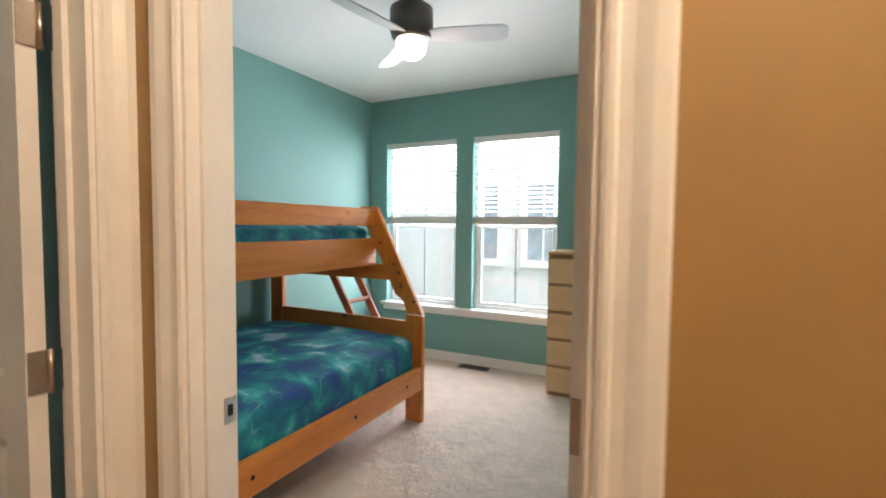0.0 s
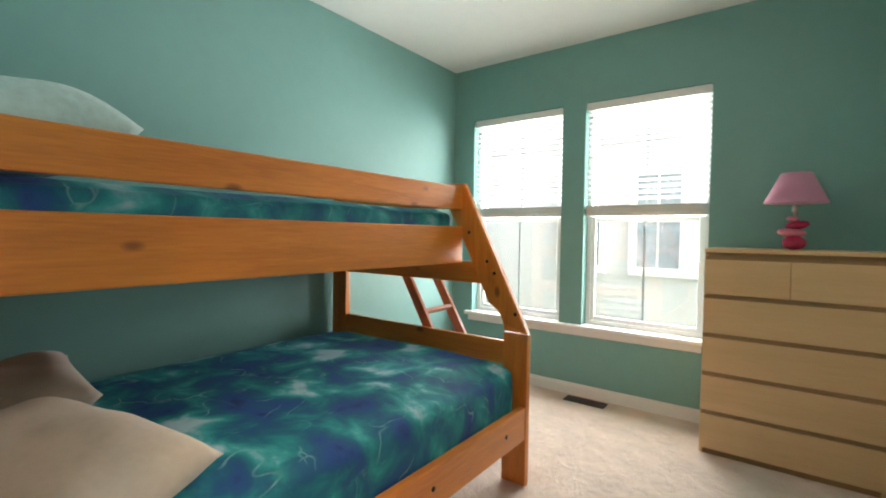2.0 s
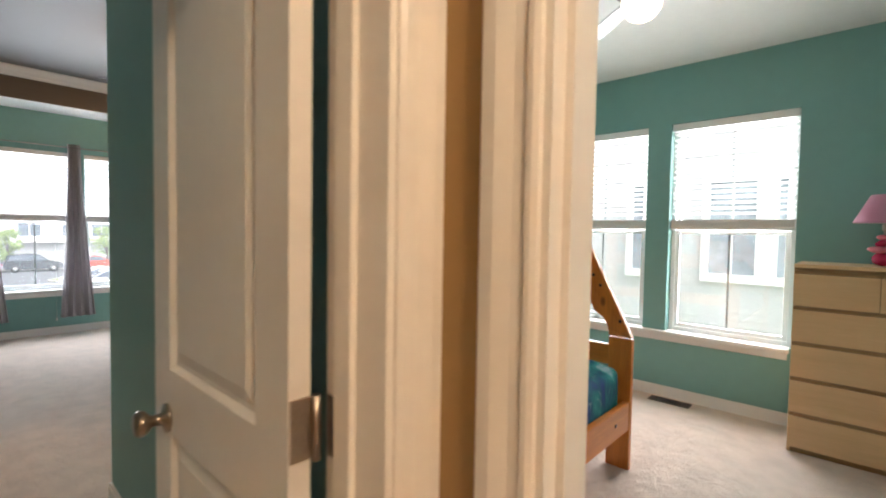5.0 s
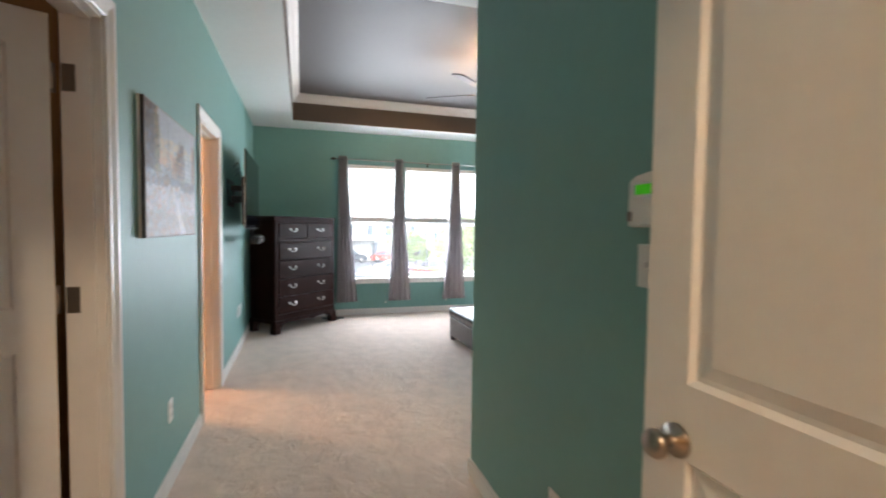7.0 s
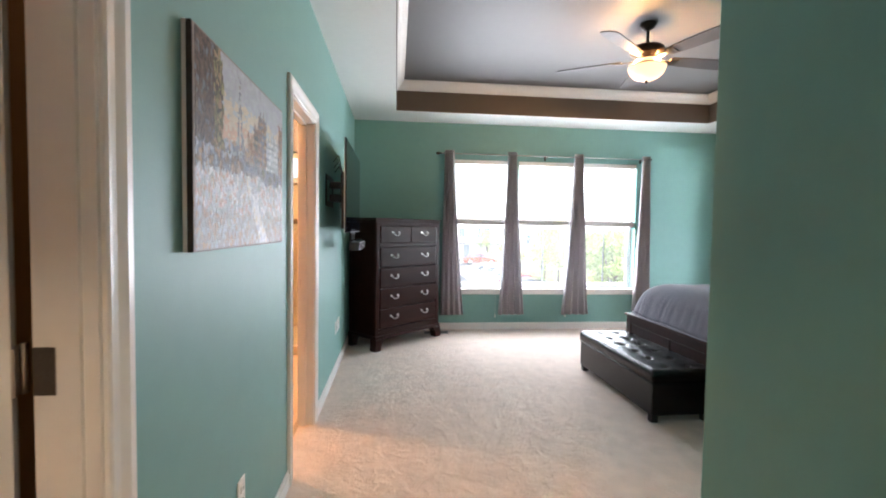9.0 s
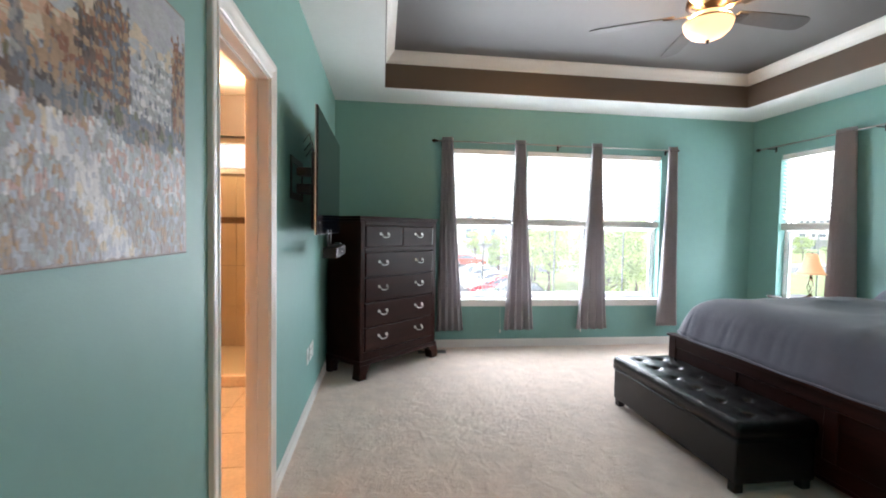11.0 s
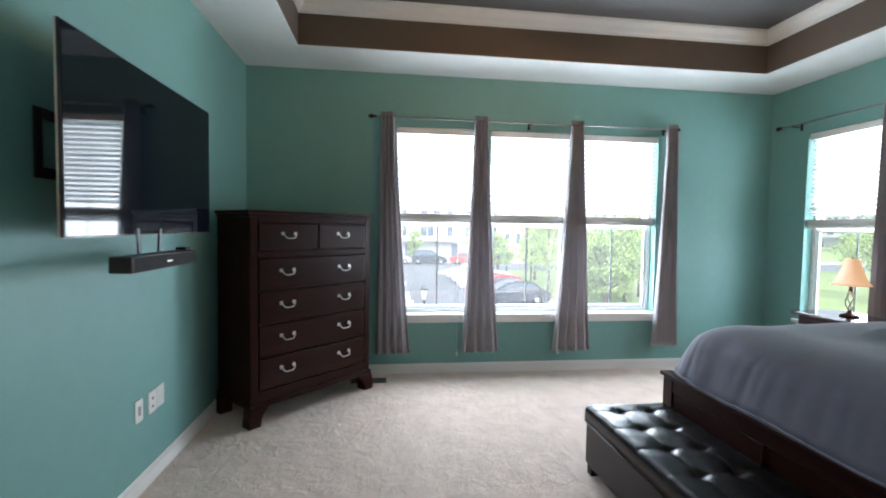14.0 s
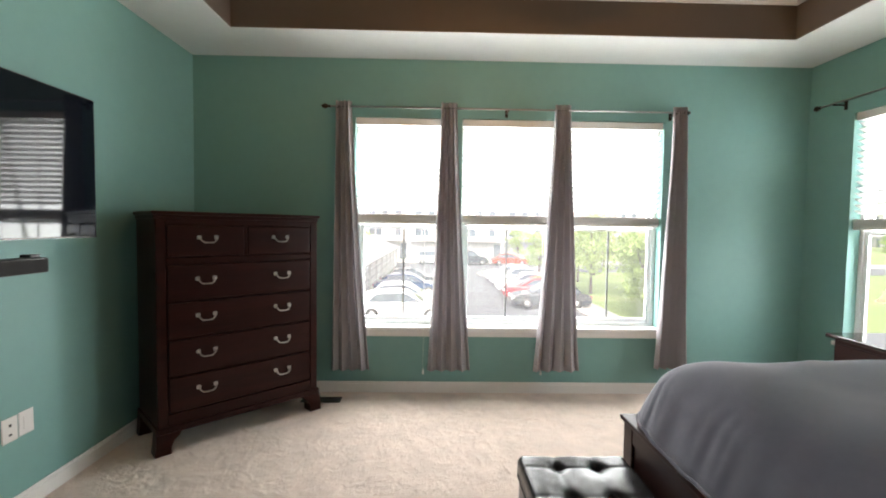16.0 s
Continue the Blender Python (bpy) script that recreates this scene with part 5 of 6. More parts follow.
def main_fan():
    e = thing("ceiling_fan", (-5.8, 1.79, TH), "dark bronze five-blade ceiling fan with a lit amber bowl", "ceiling fan")
    part("canopy", lathe([(0.0, 0.0), (0.068, 0.0), (0.066, -0.018), (0.045, -0.045), (0.025, -0.06), (0.0, -0.06)], 32), BRONZE, e)
    part("downrod", lathe([(0.012, -0.05), (0.012, -0.155), (0.024, -0.158), (0.028, -0.18), (0.0, -0.182)], 18), BRONZE, e)
    part("motor", lathe([(0.0, -0.175), (0.06, -0.178), (0.118, -0.195), (0.135, -0.215), (0.135, -0.245), (0.110, -0.268), (0.078, -0.280), (0.07, -0.30), (0.0, -0.302)], 40), BRONZE, e)
    part("fitter", lathe([(0.055, -0.298), (0.060, -0.315), (0.070, -0.342), (0.148, -0.349), (0.153, -0.356), (0.150, -0.362), (0.0, -0.364)], 36), OLDBRASS, e)
    part("glass_collar", lathe([(0.076, -0.300), (0.100, -0.306), (0.108, -0.322), (0.104, -0.342), (0.096, -0.346)], 36), BULBGLASS_WARM, e, "lit amber glass collar above the bowl")
    part("light_bowl", lathe([(0.150, -0.360), (0.148, -0.378), (0.132, -0.415), (0.100, -0.445), (0.055, -0.465), (0.012, -0.472), (0.0, -0.472)], 40), BULBGLASS_WARM, e, "lit amber glass bowl")
    part("bowl_finial", lathe([(0.0, -0.470), (0.013, -0.472), (0.011, -0.484), (0.004, -0.494), (0.0, -0.496)], 14), BRONZE, e)
    blade = [(0.20, -0.050), (0.30, -0.062), (0.50, -0.070), (0.62, -0.070), (0.655, -0.058), (0.672, -0.025), (0.672, 0.025), (0.655, 0.058), (0.62, 0.070), (0.50, 0.070), (0.30, 0.062), (0.20, 0.050)]
    blade = [(x if x < 0.3 else x * 1.12, y) for x, y in blade]
    bw = wood("grey_brown_fan_blade", (0.055, 0.045, 0.04), (0.035, 0.028, 0.025), 0.6, "X", 5, False)
    for k in range(5):
        m = Matrix.Rotation(radians(21 + 72 * k), 4, "Z") @ Matrix.Translation((0, 0, -0.295)) @ Matrix.Rotation(radians(-12), 4, "X")
        b = prism(blade, -0.004, 0.004)
        b.transform(m)
        bl = part("blade", b, bw, e)
        b = boxes((0.085, 0.235, -0.018, 0.018, -0.012, -0.005), (0.20, 0.27, -0.04, 0.04, -0.010, -0.004), bevel=0.002)
        b.transform(m)
        part("blade_iron", b, BRONZE, bl)


main_fan()


def painting():
    """A city street in thick dabs of paint: pale evening sky, an iron tower, dark houses and a wet pale street."""
    e = thing("painting", (-3.790, -0.845, 1.579), "impressionist canvas of a pale wet city street with towers", "painting")
    w, h, d = 0.460, 0.296, 0.030
    tones = {"blue": (0.44, 0.47, 0.50), "cream": (0.60, 0.51, 0.40), "peach": (0.58, 0.37, 0.26), "umber": (0.055, 0.042, 0.038), "brown": (0.13, 0.085, 0.065), "moss": (0.12, 0.115, 0.065),
             "olive": (0.29, 0.27, 0.13), "rust": (0.24, 0.10, 0.055), "tan": (0.38, 0.25, 0.155), "stone": (0.33, 0.335, 0.34), "white": (0.66, 0.65, 0.66), "lavender": (0.42, 0.43, 0.49),
             "slate": (0.15, 0.165, 0.20), "taupe": (0.29, 0.25, 0.225), "pink": (0.47, 0.31, 0.27)}
    oil = {k: mat("oil_paint_" + k, c, 0.5, 0, 0.2, 30, 0.08, 140, 220, Specular_IOR_Level=0.3) for k, c in tones.items()}
    part("canvas", boxes((-w, w, 0.003, d, -h, h), bevel=0.002), oil["taupe"], e)
    part("canvas_edge", boxes((w, w + 0.0015, 0.0145, d - 0.001, -h, h)), mat("dark_canvas_edge", (0.03, 0.022, 0.02), 0.7, 0, 0.2, 30), e)
    part("canvas_back", boxes((w, w + 0.001, 0.003, 0.014, -h, h)), TRIM, e)
    rnd = random.Random(5)
    houses = ((0.46, 0.54, 0.66, ("tan", "rust", "tan")), (0.54, 0.60, 0.74, ("brown", "rust", "umber")), (0.60, 0.72, 0.83, ("brown", "rust", "brown", "slate")), (0.72, 0.78, 0.70, ("stone", "lavender")),
              (0.78, 0.915, 0.75, ("stone", "stone", "blue")), (0.915, 1.01, 0.87, ("rust", "brown", "tan")))

    def pick(keys, u, v):
        """One of the keys, the same over small patches."""
        return keys[int((noise.noise(Vector((u * 17, v * 13, 8))) * 1.3 + 1 + 0.35 * rnd.random()) * len(keys)) % len(keys)]

    def tone(u, v):
        """The colour of the picture at u (from its left) and v (from its foot)."""
        n = noise.noise(Vector((u * 9, v * 9, 3)))
        if v > 0.5:
            if u < 0.23 + 0.05 * n - 0.10 * max(0, v - 0.8):
                return pick(("umber", "brown", "umber", "slate", "brown") if u < 0.15 else ("moss", "umber", "olive", "moss", "tan"), u, v)
            half = 0.006 + 0.045 * max(0, (0.94 - v) / 0.44) ** 2.4
            if v < 0.94 and half * 0.25 < abs(u - 0.385) < half + 0.006:
                return pick(("slate", "taupe", "stone"), u, v)
            for a, b, top, keys in houses:
                if a <= u < b and v < top + 0.03 * math.sin(u * 160):
                    if (v * 22) % 1 < 0.22:
                        return "white" if "stone" in keys else "tan"
                    return "slate" if (u * 46) % 1 < 0.3 and (v * 22) % 1 < 0.75 and rnd.random() < 0.7 else pick(keys, u, v)
            if v < 0.57 + 0.03 * n:
                return pick(("lavender", "tan", "slate", "moss"), u, v)
            if v > 0.80 + 0.06 * n:
                return pick(("blue", "blue", "lavender"), u, v)
            return pick(("cream", "cream", "blue"), u, v) if v > 0.68 or u > 0.6 else pick(("peach", "cream", "peach"), u, v)
        if v > 0.41 + 0.05 * n:
            return pick(("slate", "taupe", "umber", "moss", "slate") if u > 0.42 else ("brown", "slate", "lavender", "tan"), u, v)
        if abs(u - 0.46 - 0.55 * (0.42 - v)) < 0.025 + 0.10 * (0.42 - v):
            return pick(("white", "cream", "lavender"), u, v)
        if v > 0.20 + 0.05 * n:
            return pick(("lavender", "white", "pink", "lavender", "tan", "blue", "stone"), u, v)
        return pick(("taupe", "lavender", "taupe", "stone", "tan"), u, v)

    dabs = {k: ([], []) for k in tones}
    nu, nv = 124, 88
    for k in rnd.sample(range(nu * nv), nu * nv):
        u, v = (k % nu + rnd.random()) / nu, (k // nu + rnd.random()) / nv
        key = tone(u, v)
        wide, tall = (0.011, 0.0055) if v > 0.57 and key in ("blue", "cream", "peach", "lavender") else (0.0044, 0.0085)
        wide, tall, lean = wide * rnd.uniform(0.7, 1.3), tall * rnd.uniform(0.7, 1.3), rnd.uniform(-0.5, 0.5)
        x, z, y = max(-w + 0.016, min(w - 0.016, w * (1 - 2 * u))), max(-h + 0.014, min(h - 0.014, h * (2 * v - 1))), d + rnd.uniform(0.0002, 0.0007)
        verts, faces = dabs[key]
        i = len(verts)
        ring = [(x - wide, z - tall * 0.7), (x + wide * lean, z - tall), (x + wide, z - tall * 0.6), (x + wide * 0.8, z + tall * 0.7), (x - wide * lean, z + tall), (x - wide * 0.9, z + tall * 0.6)]
        verts += [(a, y, b) for a, b in ring] + [(a, d - 0.0005, b) for a, b in ring]
        faces += [tuple(range(i, i + 6))] + [(i + j, i + 6 + j, i + 6 + (j + 1) % 6, i + (j + 1) % 6) for j in range(6)]
    for key, (verts, faces) in dabs.items():
        me = bpy.data.meshes.new("brushwork")
        me.from_pydata(verts, [], faces)
        me.materials.append(oil[key])
        tagged(shared("brushwork", me, e, Matrix.Identity(4)), kind="stuff")
    return e


painting()


# ---- bathroom ----
def bath():
    # floor tiles
    me = bpy.data.meshes.new("floor_tile")
    bm = boxes((-0.223, 0.223, -0.223, 0.223, -0.012, 0.0), bevel=0.003)
    bm.to_mesh(me)
    bm.free()
    me.materials.append(TILE)
    holder = bpy.data.objects["bathroom_floor"]
    for i in range(7):
        for j in range(4):
            x, y = -6.76 + 0.45 * i, -2.55 + 0.45 * j
            if x < -4.0:
                shared("floor_tile", me, holder, Matrix.Translation((x, y, 0)))
    # shower
    e = setting_empty("shower", (-7.6, -1.6, 0), "beige tiled walk-in shower with a brown mosaic band", "shower")
    partw("shower_curb", boxes((-7.10, -6.985, -2.03, -0.941, 0.0, 0.095), bevel=0.006), TILE, e)
    partw("shower_pan", boxes((-8.158, -7.10, -2.779, -0.942, 0.0, 0.055)), TILE, e)
    z_edges = ((0.058, 0.49), (0.494, 0.93), (0.934, 1.385), (1.452, 1.885))
    for z0, z1 in z_edges:
        for k in range(4):
            y0 = -2.775 + k * 0.452
            partw("wall_tile", boxes((-8.158, -8.148, y0, y0 + 0.448, z0, z1), bevel=0.001), TILE, e)
        for k in range(3):
            x0 = -8.146 + k * 0.352
            partw("wall_tile", boxes((x0, x0 + 0.348, -2.777, -2.768, z0, z1), bevel=0.001), TILE, e)
        partw("stub_tile", boxes((-7.10, -6.95, -2.03, -2.020, z0, z1), bevel=0.001), TILE, e)
        partw("stub_tile", boxes((-6.96, -6.950, -2.12, -2.03, z0, z1), bevel=0.001), TILE, e)
    rnd = random.Random(2)
    for k in range(24):
        y0 = -2.775 + k * 0.0752
        partw("mosaic_tile", boxes((-8.158, -8.146, y0, y0 + 0.072, 1.390, 1.447), bevel=0.001), MOSAIC, e)
    partw("stub_tile", boxes((-7.10, -6.95, -2.03, -2.020, 1.390, 1.447)), TILE, e)
    partw("shower_seat", boxes((-8.147, -7.78, -2.767, -2.43, 0.055, 0.50), bevel=0.006), TILE, e)
    partw("corner_shelf", boxes((-7.098, -6.97, -2.020, -1.93, 1.475, 1.50), bevel=0.003), MARBLE, e)
    g = thing("shower_door", (-7.04, -1.5, 0.095), "clear frameless glass shower door with a metal handle", "shower door")
    for y0, y1 in ((-2.018, -1.63), (-1.625, -0.943)):
        p = partw("glass_panel", boxes((-7.045, -7.037, y0, y1, 0.10, 1.95)), SHOWERGLASS, g)
        p.visible_shadow = False
    for sx in (-1, 1):
        partw("handle", tube([(-7.041 + sx * 0.004, -1.70, 0.98), (-7.041 + sx * 0.045, -1.70, 0.98), (-7.041 + sx * 0.05, -1.70, 0.995), (-7.041 + sx * 0.05, -1.70, 1.135), (-7.041 + sx * 0.045, -1.70, 1.15), (-7.041 + sx * 0.004, -1.70, 1.15)], 0.008, 8), NICKEL, g)
    for z in (0.32, 1.72):
        partw("glass_hinge", boxes((-7.055, -7.027, -2.019, -1.965, z - 0.035, z + 0.035), bevel=0.003), BRONZE, g)
    # vanity
    v = thing("vanity", (-6.2, -2.48, 0), "dark cherry bathroom vanity with a drawer and open shelf", "vanity")
    x0, x1, f, b = -6.945, -5.45, -2.17, -2.775
    partw("side_panel", boxes((x0, x0 + 0.03, b, f, 0.10, 0.86), (x0, x0 + 0.06, f - 0.06, f, 0.0, 0.10), bevel=0.003), CHERRY, v)
    partw("side_panel", boxes((x1 - 0.03, x1, b, f, 0.0, 0.86), bevel=0.003), CHERRY, v)
    partw("back_panel", boxes((x0 + 0.03, x1 - 0.03, b, b + 0.015, 0.10, 0.86)), CHERRY, v)
    partw("bottom_shelf", boxes((x0 + 0.03, x1 - 0.03, b + 0.015, f - 0.01, 0.10, 0.13), bevel=0.003), CHERRY, v)
    partw("face_rail", boxes((x0 + 0.03, x1 - 0.03, f - 0.02, f, 0.82, 0.86), (x0 + 0.03, x1 - 0.03, f - 0.02, f, 0.10, 0.16), bevel=0.002), CHERRY, v)
    for k in range(3):
        a = x0 + 0.036 + k * 0.477
        d = partw("drawer", boxes((a, a + 0.47, f - 0.018, f + 0.004, 0.615, 0.815), bevel=0.004), CHERRY, v)
        partw("bar_pull", tube([(a + 0.10, f + 0.004, 0.72), (a + 0.10, f + 0.026, 0.72), (a + 0.37, f + 0.026, 0.72), (a + 0.37, f + 0.004, 0.72)], 0.005, 8), NICKEL, d)
    t = tagged(mesh_ob("worktop", boxes((-6.950, -5.43, -2.778, -2.145, 0.862, 0.90), (-6.950, -5.43, -2.778, -2.758, 0.90, 1.0), bevel=0.003), MARBLE), "cream marble vanity top with a low backsplash", "worktop")
    # recessed ceiling light
    c = thing("recessed_light", (-7.55, -1.83, H), "round recessed ceiling light, lit", "ceiling light")
    part("trim_ring", lathe([(0.055, -0.001), (0.075, -0.001), (0.073, -0.006), (0.055, -0.004)], 28), TRIM, c)
    part("lens", lathe([(0.0, -0.0035), (0.054, -0.0035), (0.054, -0.001), (0.0, -0.001)], 28), CANLIGHT, c)


bath()


# ---- outdoors ----
G = -3.1
GRASS = mat("lawn_grass", (0.19, 0.25, 0.085), 0.95, 0, 0.25, 0.35, 0.5, 40, 6)
ASPHALT = mat("asphalt", (0.12, 0.125, 0.135), 0.85, 0, 0.15, 0.6, 0.2, 60, 30)
CONCRETE = mat("concrete", (0.36, 0.345, 0.32), 0.9, 0, 0.1, 1.5, 0.15, 50)
SIDING = mat("cream_siding", (0.54, 0.515, 0.51), 0.6, 0, 0.04, 2)
STUCCO = mat("pale_stucco", (0.56, 0.545, 0.53), 0.8, 0, 0.06, 0.8)
GREYDOOR = mat("grey_garage_front", (0.30, 0.30, 0.31), 0.7, 0, 0.1, 0.7)
ROOF = mat("grey_shingle_roof", (0.22, 0.22, 0.235), 0.9, 0, 0.15, 1.5, 0.3, 20)
BRICKRED = mat("red_brown_brick", (0.30, 0.20, 0.175), 0.85, 0, 0.2, 3)
# Pane colour lightened to carry the reflected sky.
PALEPANE = mat("sky_lit_house_window", (0.20, 0.23, 0.27), 0.1, 0, 0.3, 1)
DARKPANE = mat("dark_house_window", (0.10, 0.12, 0.15), 0.06, 0, 0.3, 1, Specular_IOR_Level=1.0)
BARK = mat("tree_bark", (0.10, 0.075, 0.055), 0.95, 0, 0.3, 5, 0.6, 30)
LEAF = [leaves_material("spring_leaves", (0.27, 0.36, 0.095)), leaves_material("spring_leaves", (0.23, 0.32, 0.08))]

setting("ground", boxes((-700, 300, -500, 600, G - 0.6, G - 0.02)), GRASS, "green lawn reaching the horizon", "lawn")
setting("road", boxes((-52, -19, -2.6, 9.0, G - 0.1, G), (-61, -52, -70, 140, G - 0.1, G)), ASPHALT, "dark asphalt car park and street", "road")
setting("pavement", boxes((-52, -19, 9.15, 10.6, G - 0.1, G + 0.12), (-66, -61.15, -70, 140, G - 0.1, G + 0.12), (-140, -62, 60, 61.5, G - 0.1, G + 0.03)), CONCRETE, "pale concrete pavement", "pavement")
setting("kerb", boxes((-52, -19, 9.0, 9.15, G - 0.1, G + 0.14), (-61.15, -61, -70, 140, G - 0.1, G + 0.14), bevel=0.02), CONCRETE, "pale concrete kerb", "kerb")
isl = thing("traffic_island", (-48, 7.2, G), "small planted traffic island with a pale kerb", "traffic island")
part("kerb_ring", lathe([(1.9, 0.0), (1.9, 0.14), (1.7, 0.15), (1.7, 0.0)], 28), CONCRETE, isl)
part("planting", lathe([(1.69, 0.0), (1.69, 0.12), (0.8, 0.22), (0.0, 0.25)], 28), GRASS, isl)


def townhouse(place, turn, kind=0, label="cream three-storey townhouse with a grey roof"):
    """Front at local x = 0 facing +x, 6.5 m wide."""
    e = thing("townhouse", place, label, "house", "row of townhouses", turn)
    w, eave, ridge = 3.25, 8.4, 11.1
    part("wall", boxes((-9, 0, -w, w, 0, eave)), STUCCO, e)
    part("ground_floor_front", boxes((0.0, 0.12, -w + 0.1, w - 0.1, 0, 2.55)), GREYDOOR, e)
    bm = prism([(0.5, eave - 0.05), (-4.5, ridge), (-9.5, eave - 0.05)], -w, w, Matrix.Rotation(radians(90), 4, "X"))
    part("roof", bm, ROOF, e)
    part("canopy", boxes((0.0, 1.0, -w + 0.3, w - 0.5, 2.62, 2.85)), STUCCO, e)
    part("cornice", boxes((0.0, 0.25, -w, w, eave - 0.45, eave - 0.1)), STUCCO, e)
    for y, z, ww, hh in ((-1.5, 3.25, 1.9, 1.75), (1.7, 3.25, 0.9, 1.6), (-1.9, 6.1, 1.0, 1.5), (-0.2, 6.1, 1.0, 1.5), (1.7, 6.1, 1.0, 1.5)):
        wd = part("window", boxes((0.0, 0.05, y - ww / 2 - 0.1, y + ww / 2 + 0.1, z - 0.1, z + hh + 0.1)), TRIM, e)
        n = 2 if ww > 1.5 else 1
        for k in range(n):
            a = y - ww / 2 + k * ww / n
            part("pane", boxes((0.05, 0.07, a + 0.03, a + ww / n - 0.03, z, z + hh)), DARKPANE, wd)
    part("garage_door", boxes((0.12, 0.16, -w + 0.5, w - 1.6, 0.05, 2.3)), STUCCO if kind else GREYDOOR, e)
    part("door", boxes((0.12, 0.17, w - 1.3, w - 0.4, 0.05, 2.2)), DARKPANE, e)
    return e


_house = townhouse((-66.5, -38, G), 0)
for k in range(1, 9):
    copy_thing(_house, pose(-66.5 - (k % 3) * 0.8, -38 + 6.5 * k, G))
for k in range(5):
    copy_thing(_house, pose(-92, 38 + 6.5 * k, G + 0.6, 0, 0, -12))
for k in range(8):
    copy_thing(_house, pose(-118 + 6.5 * k, 112 + (k % 2) * 0.8, G + 1.0, 0, 0, -90))


def brick_block():
    e = thing("brick_building", (-84, 26, G), "red-brown brick apartment building with tall white windows", "building")
    part("wall", boxes((-10, 0, -7, 7, 0, 11)), BRICKRED, e)
    part("roof", boxes((-10.3, 0.3, -7.3, 7.3, 11, 11.6)), STUCCO, e)
    for i in range(7):
        for j in range(3):
            y, z = -6 + 2.0 * i, 1.6 + 3.2 * j
            wd = part("window", boxes((0, 0.08, y - 0.55, y + 0.55, z, z + 2.2)), TRIM, e)
            part("pane", boxes((0.08, 0.1, y - 0.42, y + 0.42, z + 0.12, z + 2.08)), DARKPANE, wd)


brick_block()


def garage_row():
    e = thing("garage_row", (-40, -8.5, G), "long low white garage building with a grey roof", "garage")
    partw("wall", boxes((-58, -24, -11.6, -3.2, G, -0.9)), STUCCO, e)
    bm = prism([(-2.8, -0.95), (-7.4, 0.75), (-12.0, -0.95)], -58.4, -23.6)
    bm.transform(Matrix(((0, 0, 1, 0), (1, 0, 0, 0), (0, 1, 0, 0), (0, 0, 0, 1))))
    partw("roof", bm, ROOF, e)
    for k in range(9):
        x = -56 + 3.6 * k
        d = partw("garage_door", boxes((x, x + 2.6, -3.2, -3.14, G + 0.05, G + 1.95)), TRIM, e)
        for j in range(3):
            partw("door_rail", boxes((x, x + 2.6, -3.14, -3.12, G + 0.45 + 0.5 * j, G + 0.48 + 0.5 * j)), GREYDOOR, d)


garage_row()


def car(place, turn, colour, label, suv=False):
    e = thing("parked_car", place, label, "car", "parked cars", turn)
    paint = mat("car_paint", colour, 0.25, 0.1, 0.03, 3, Coat_Weight=0.6)
    h = 0.18 if suv else 0.0
    side = [(-2.2, 0.35), (-2.25, 0.62), (-2.12, 0.86 + h), (-1.35, 0.92 + h), (0.9, 0.90 + h), (1.75, 0.82 + h * 0.8), (2.18, 0.66), (2.25, 0.40), (2.1, 0.25), (-2.1, 0.25)]
    cab = [(-1.75, 0.90 + h), (-1.25, 1.36 + h * 1.6), (-0.2, 1.44 + h * 1.7), (0.35, 1.36 + h * 1.6), (1.05, 0.90 + h)]
    if suv:
        cab[0], cab[1] = (-2.05, 0.90 + h), (-1.85, 1.36 + h * 1.6)
    rot = Matrix.Rotation(radians(90), 4, "X")
    bm = prism(side, -0.88, 0.88, rot)
    bmesh.ops.bevel(bm, geom=list(bm.edges), offset=0.07, segments=2, affect="EDGES")
    part("body", bm, paint, e)
    bm = prism(cab, -0.72, 0.72, rot)
    bmesh.ops.bevel(bm, geom=list(bm.edges), offset=0.06, segments=2, affect="EDGES")
    part("cabin", bm, paint, e)
    inner = [(x * 0.90 - 0.03, 0.93 + h + (z - 0.90 - h) * 0.80) for x, z in cab]
    for s in (-1, 1):
        part("side_window", prism(inner, 0.715, 0.735, rot) if s < 0 else prism(inner, -0.735, -0.715, rot), DARKPANE, e)
    for x0, x1, z0, z1 in ((cab[3][0] + 0.03, cab[4][0] - 0.02, cab[3][1] - 0.05, cab[4][1] + 0.03), (cab[1][0] - 0.03, cab[0][0] + 0.02, cab[1][1] - 0.05, cab[0][1] + 0.03)):
        q = sheet(lambda u, v: (x0 + (x1 - x0) * v + (0.015 if x1 > x0 else -0.015), (u - 0.5) * 1.25, z0 + (z1 - z0) * v + 0.015), 2, 2, False)
        part("windscreen", q, DARKPANE, e)
    for x in (-1.38, 1.38):
        for s in (-1, 1):
            m = Matrix.Translation((x, s * 0.80, 0.33)) @ Matrix.Rotation(radians(90), 4, "X")
            wh = part("wheel", lathe([(0.0, -0.1), (0.22, -0.1), (0.31, -0.1), (0.33, -0.06), (0.33, 0.06), (0.31, 0.1), (0.22, 0.1), (0.0, 0.1)], 20, m), BLACK, e)
            part("rim", lathe([(0.0, -0.115), (0.19, -0.105), (0.19, 0.105), (0.0, 0.115)], 14, m), STEEL, wh)
    for s in (-1, 1):
        part("tail_light", boxes((-2.27, -2.2, s * 0.62 - 0.14, s * 0.62 + 0.14, 0.62, 0.76)), CERISE, e)
        part("headlight", boxes((2.12, 2.2, s * 0.62 - 0.16, s * 0.62 + 0.16, 0.58, 0.70)), WHITEPLASTIC, e)


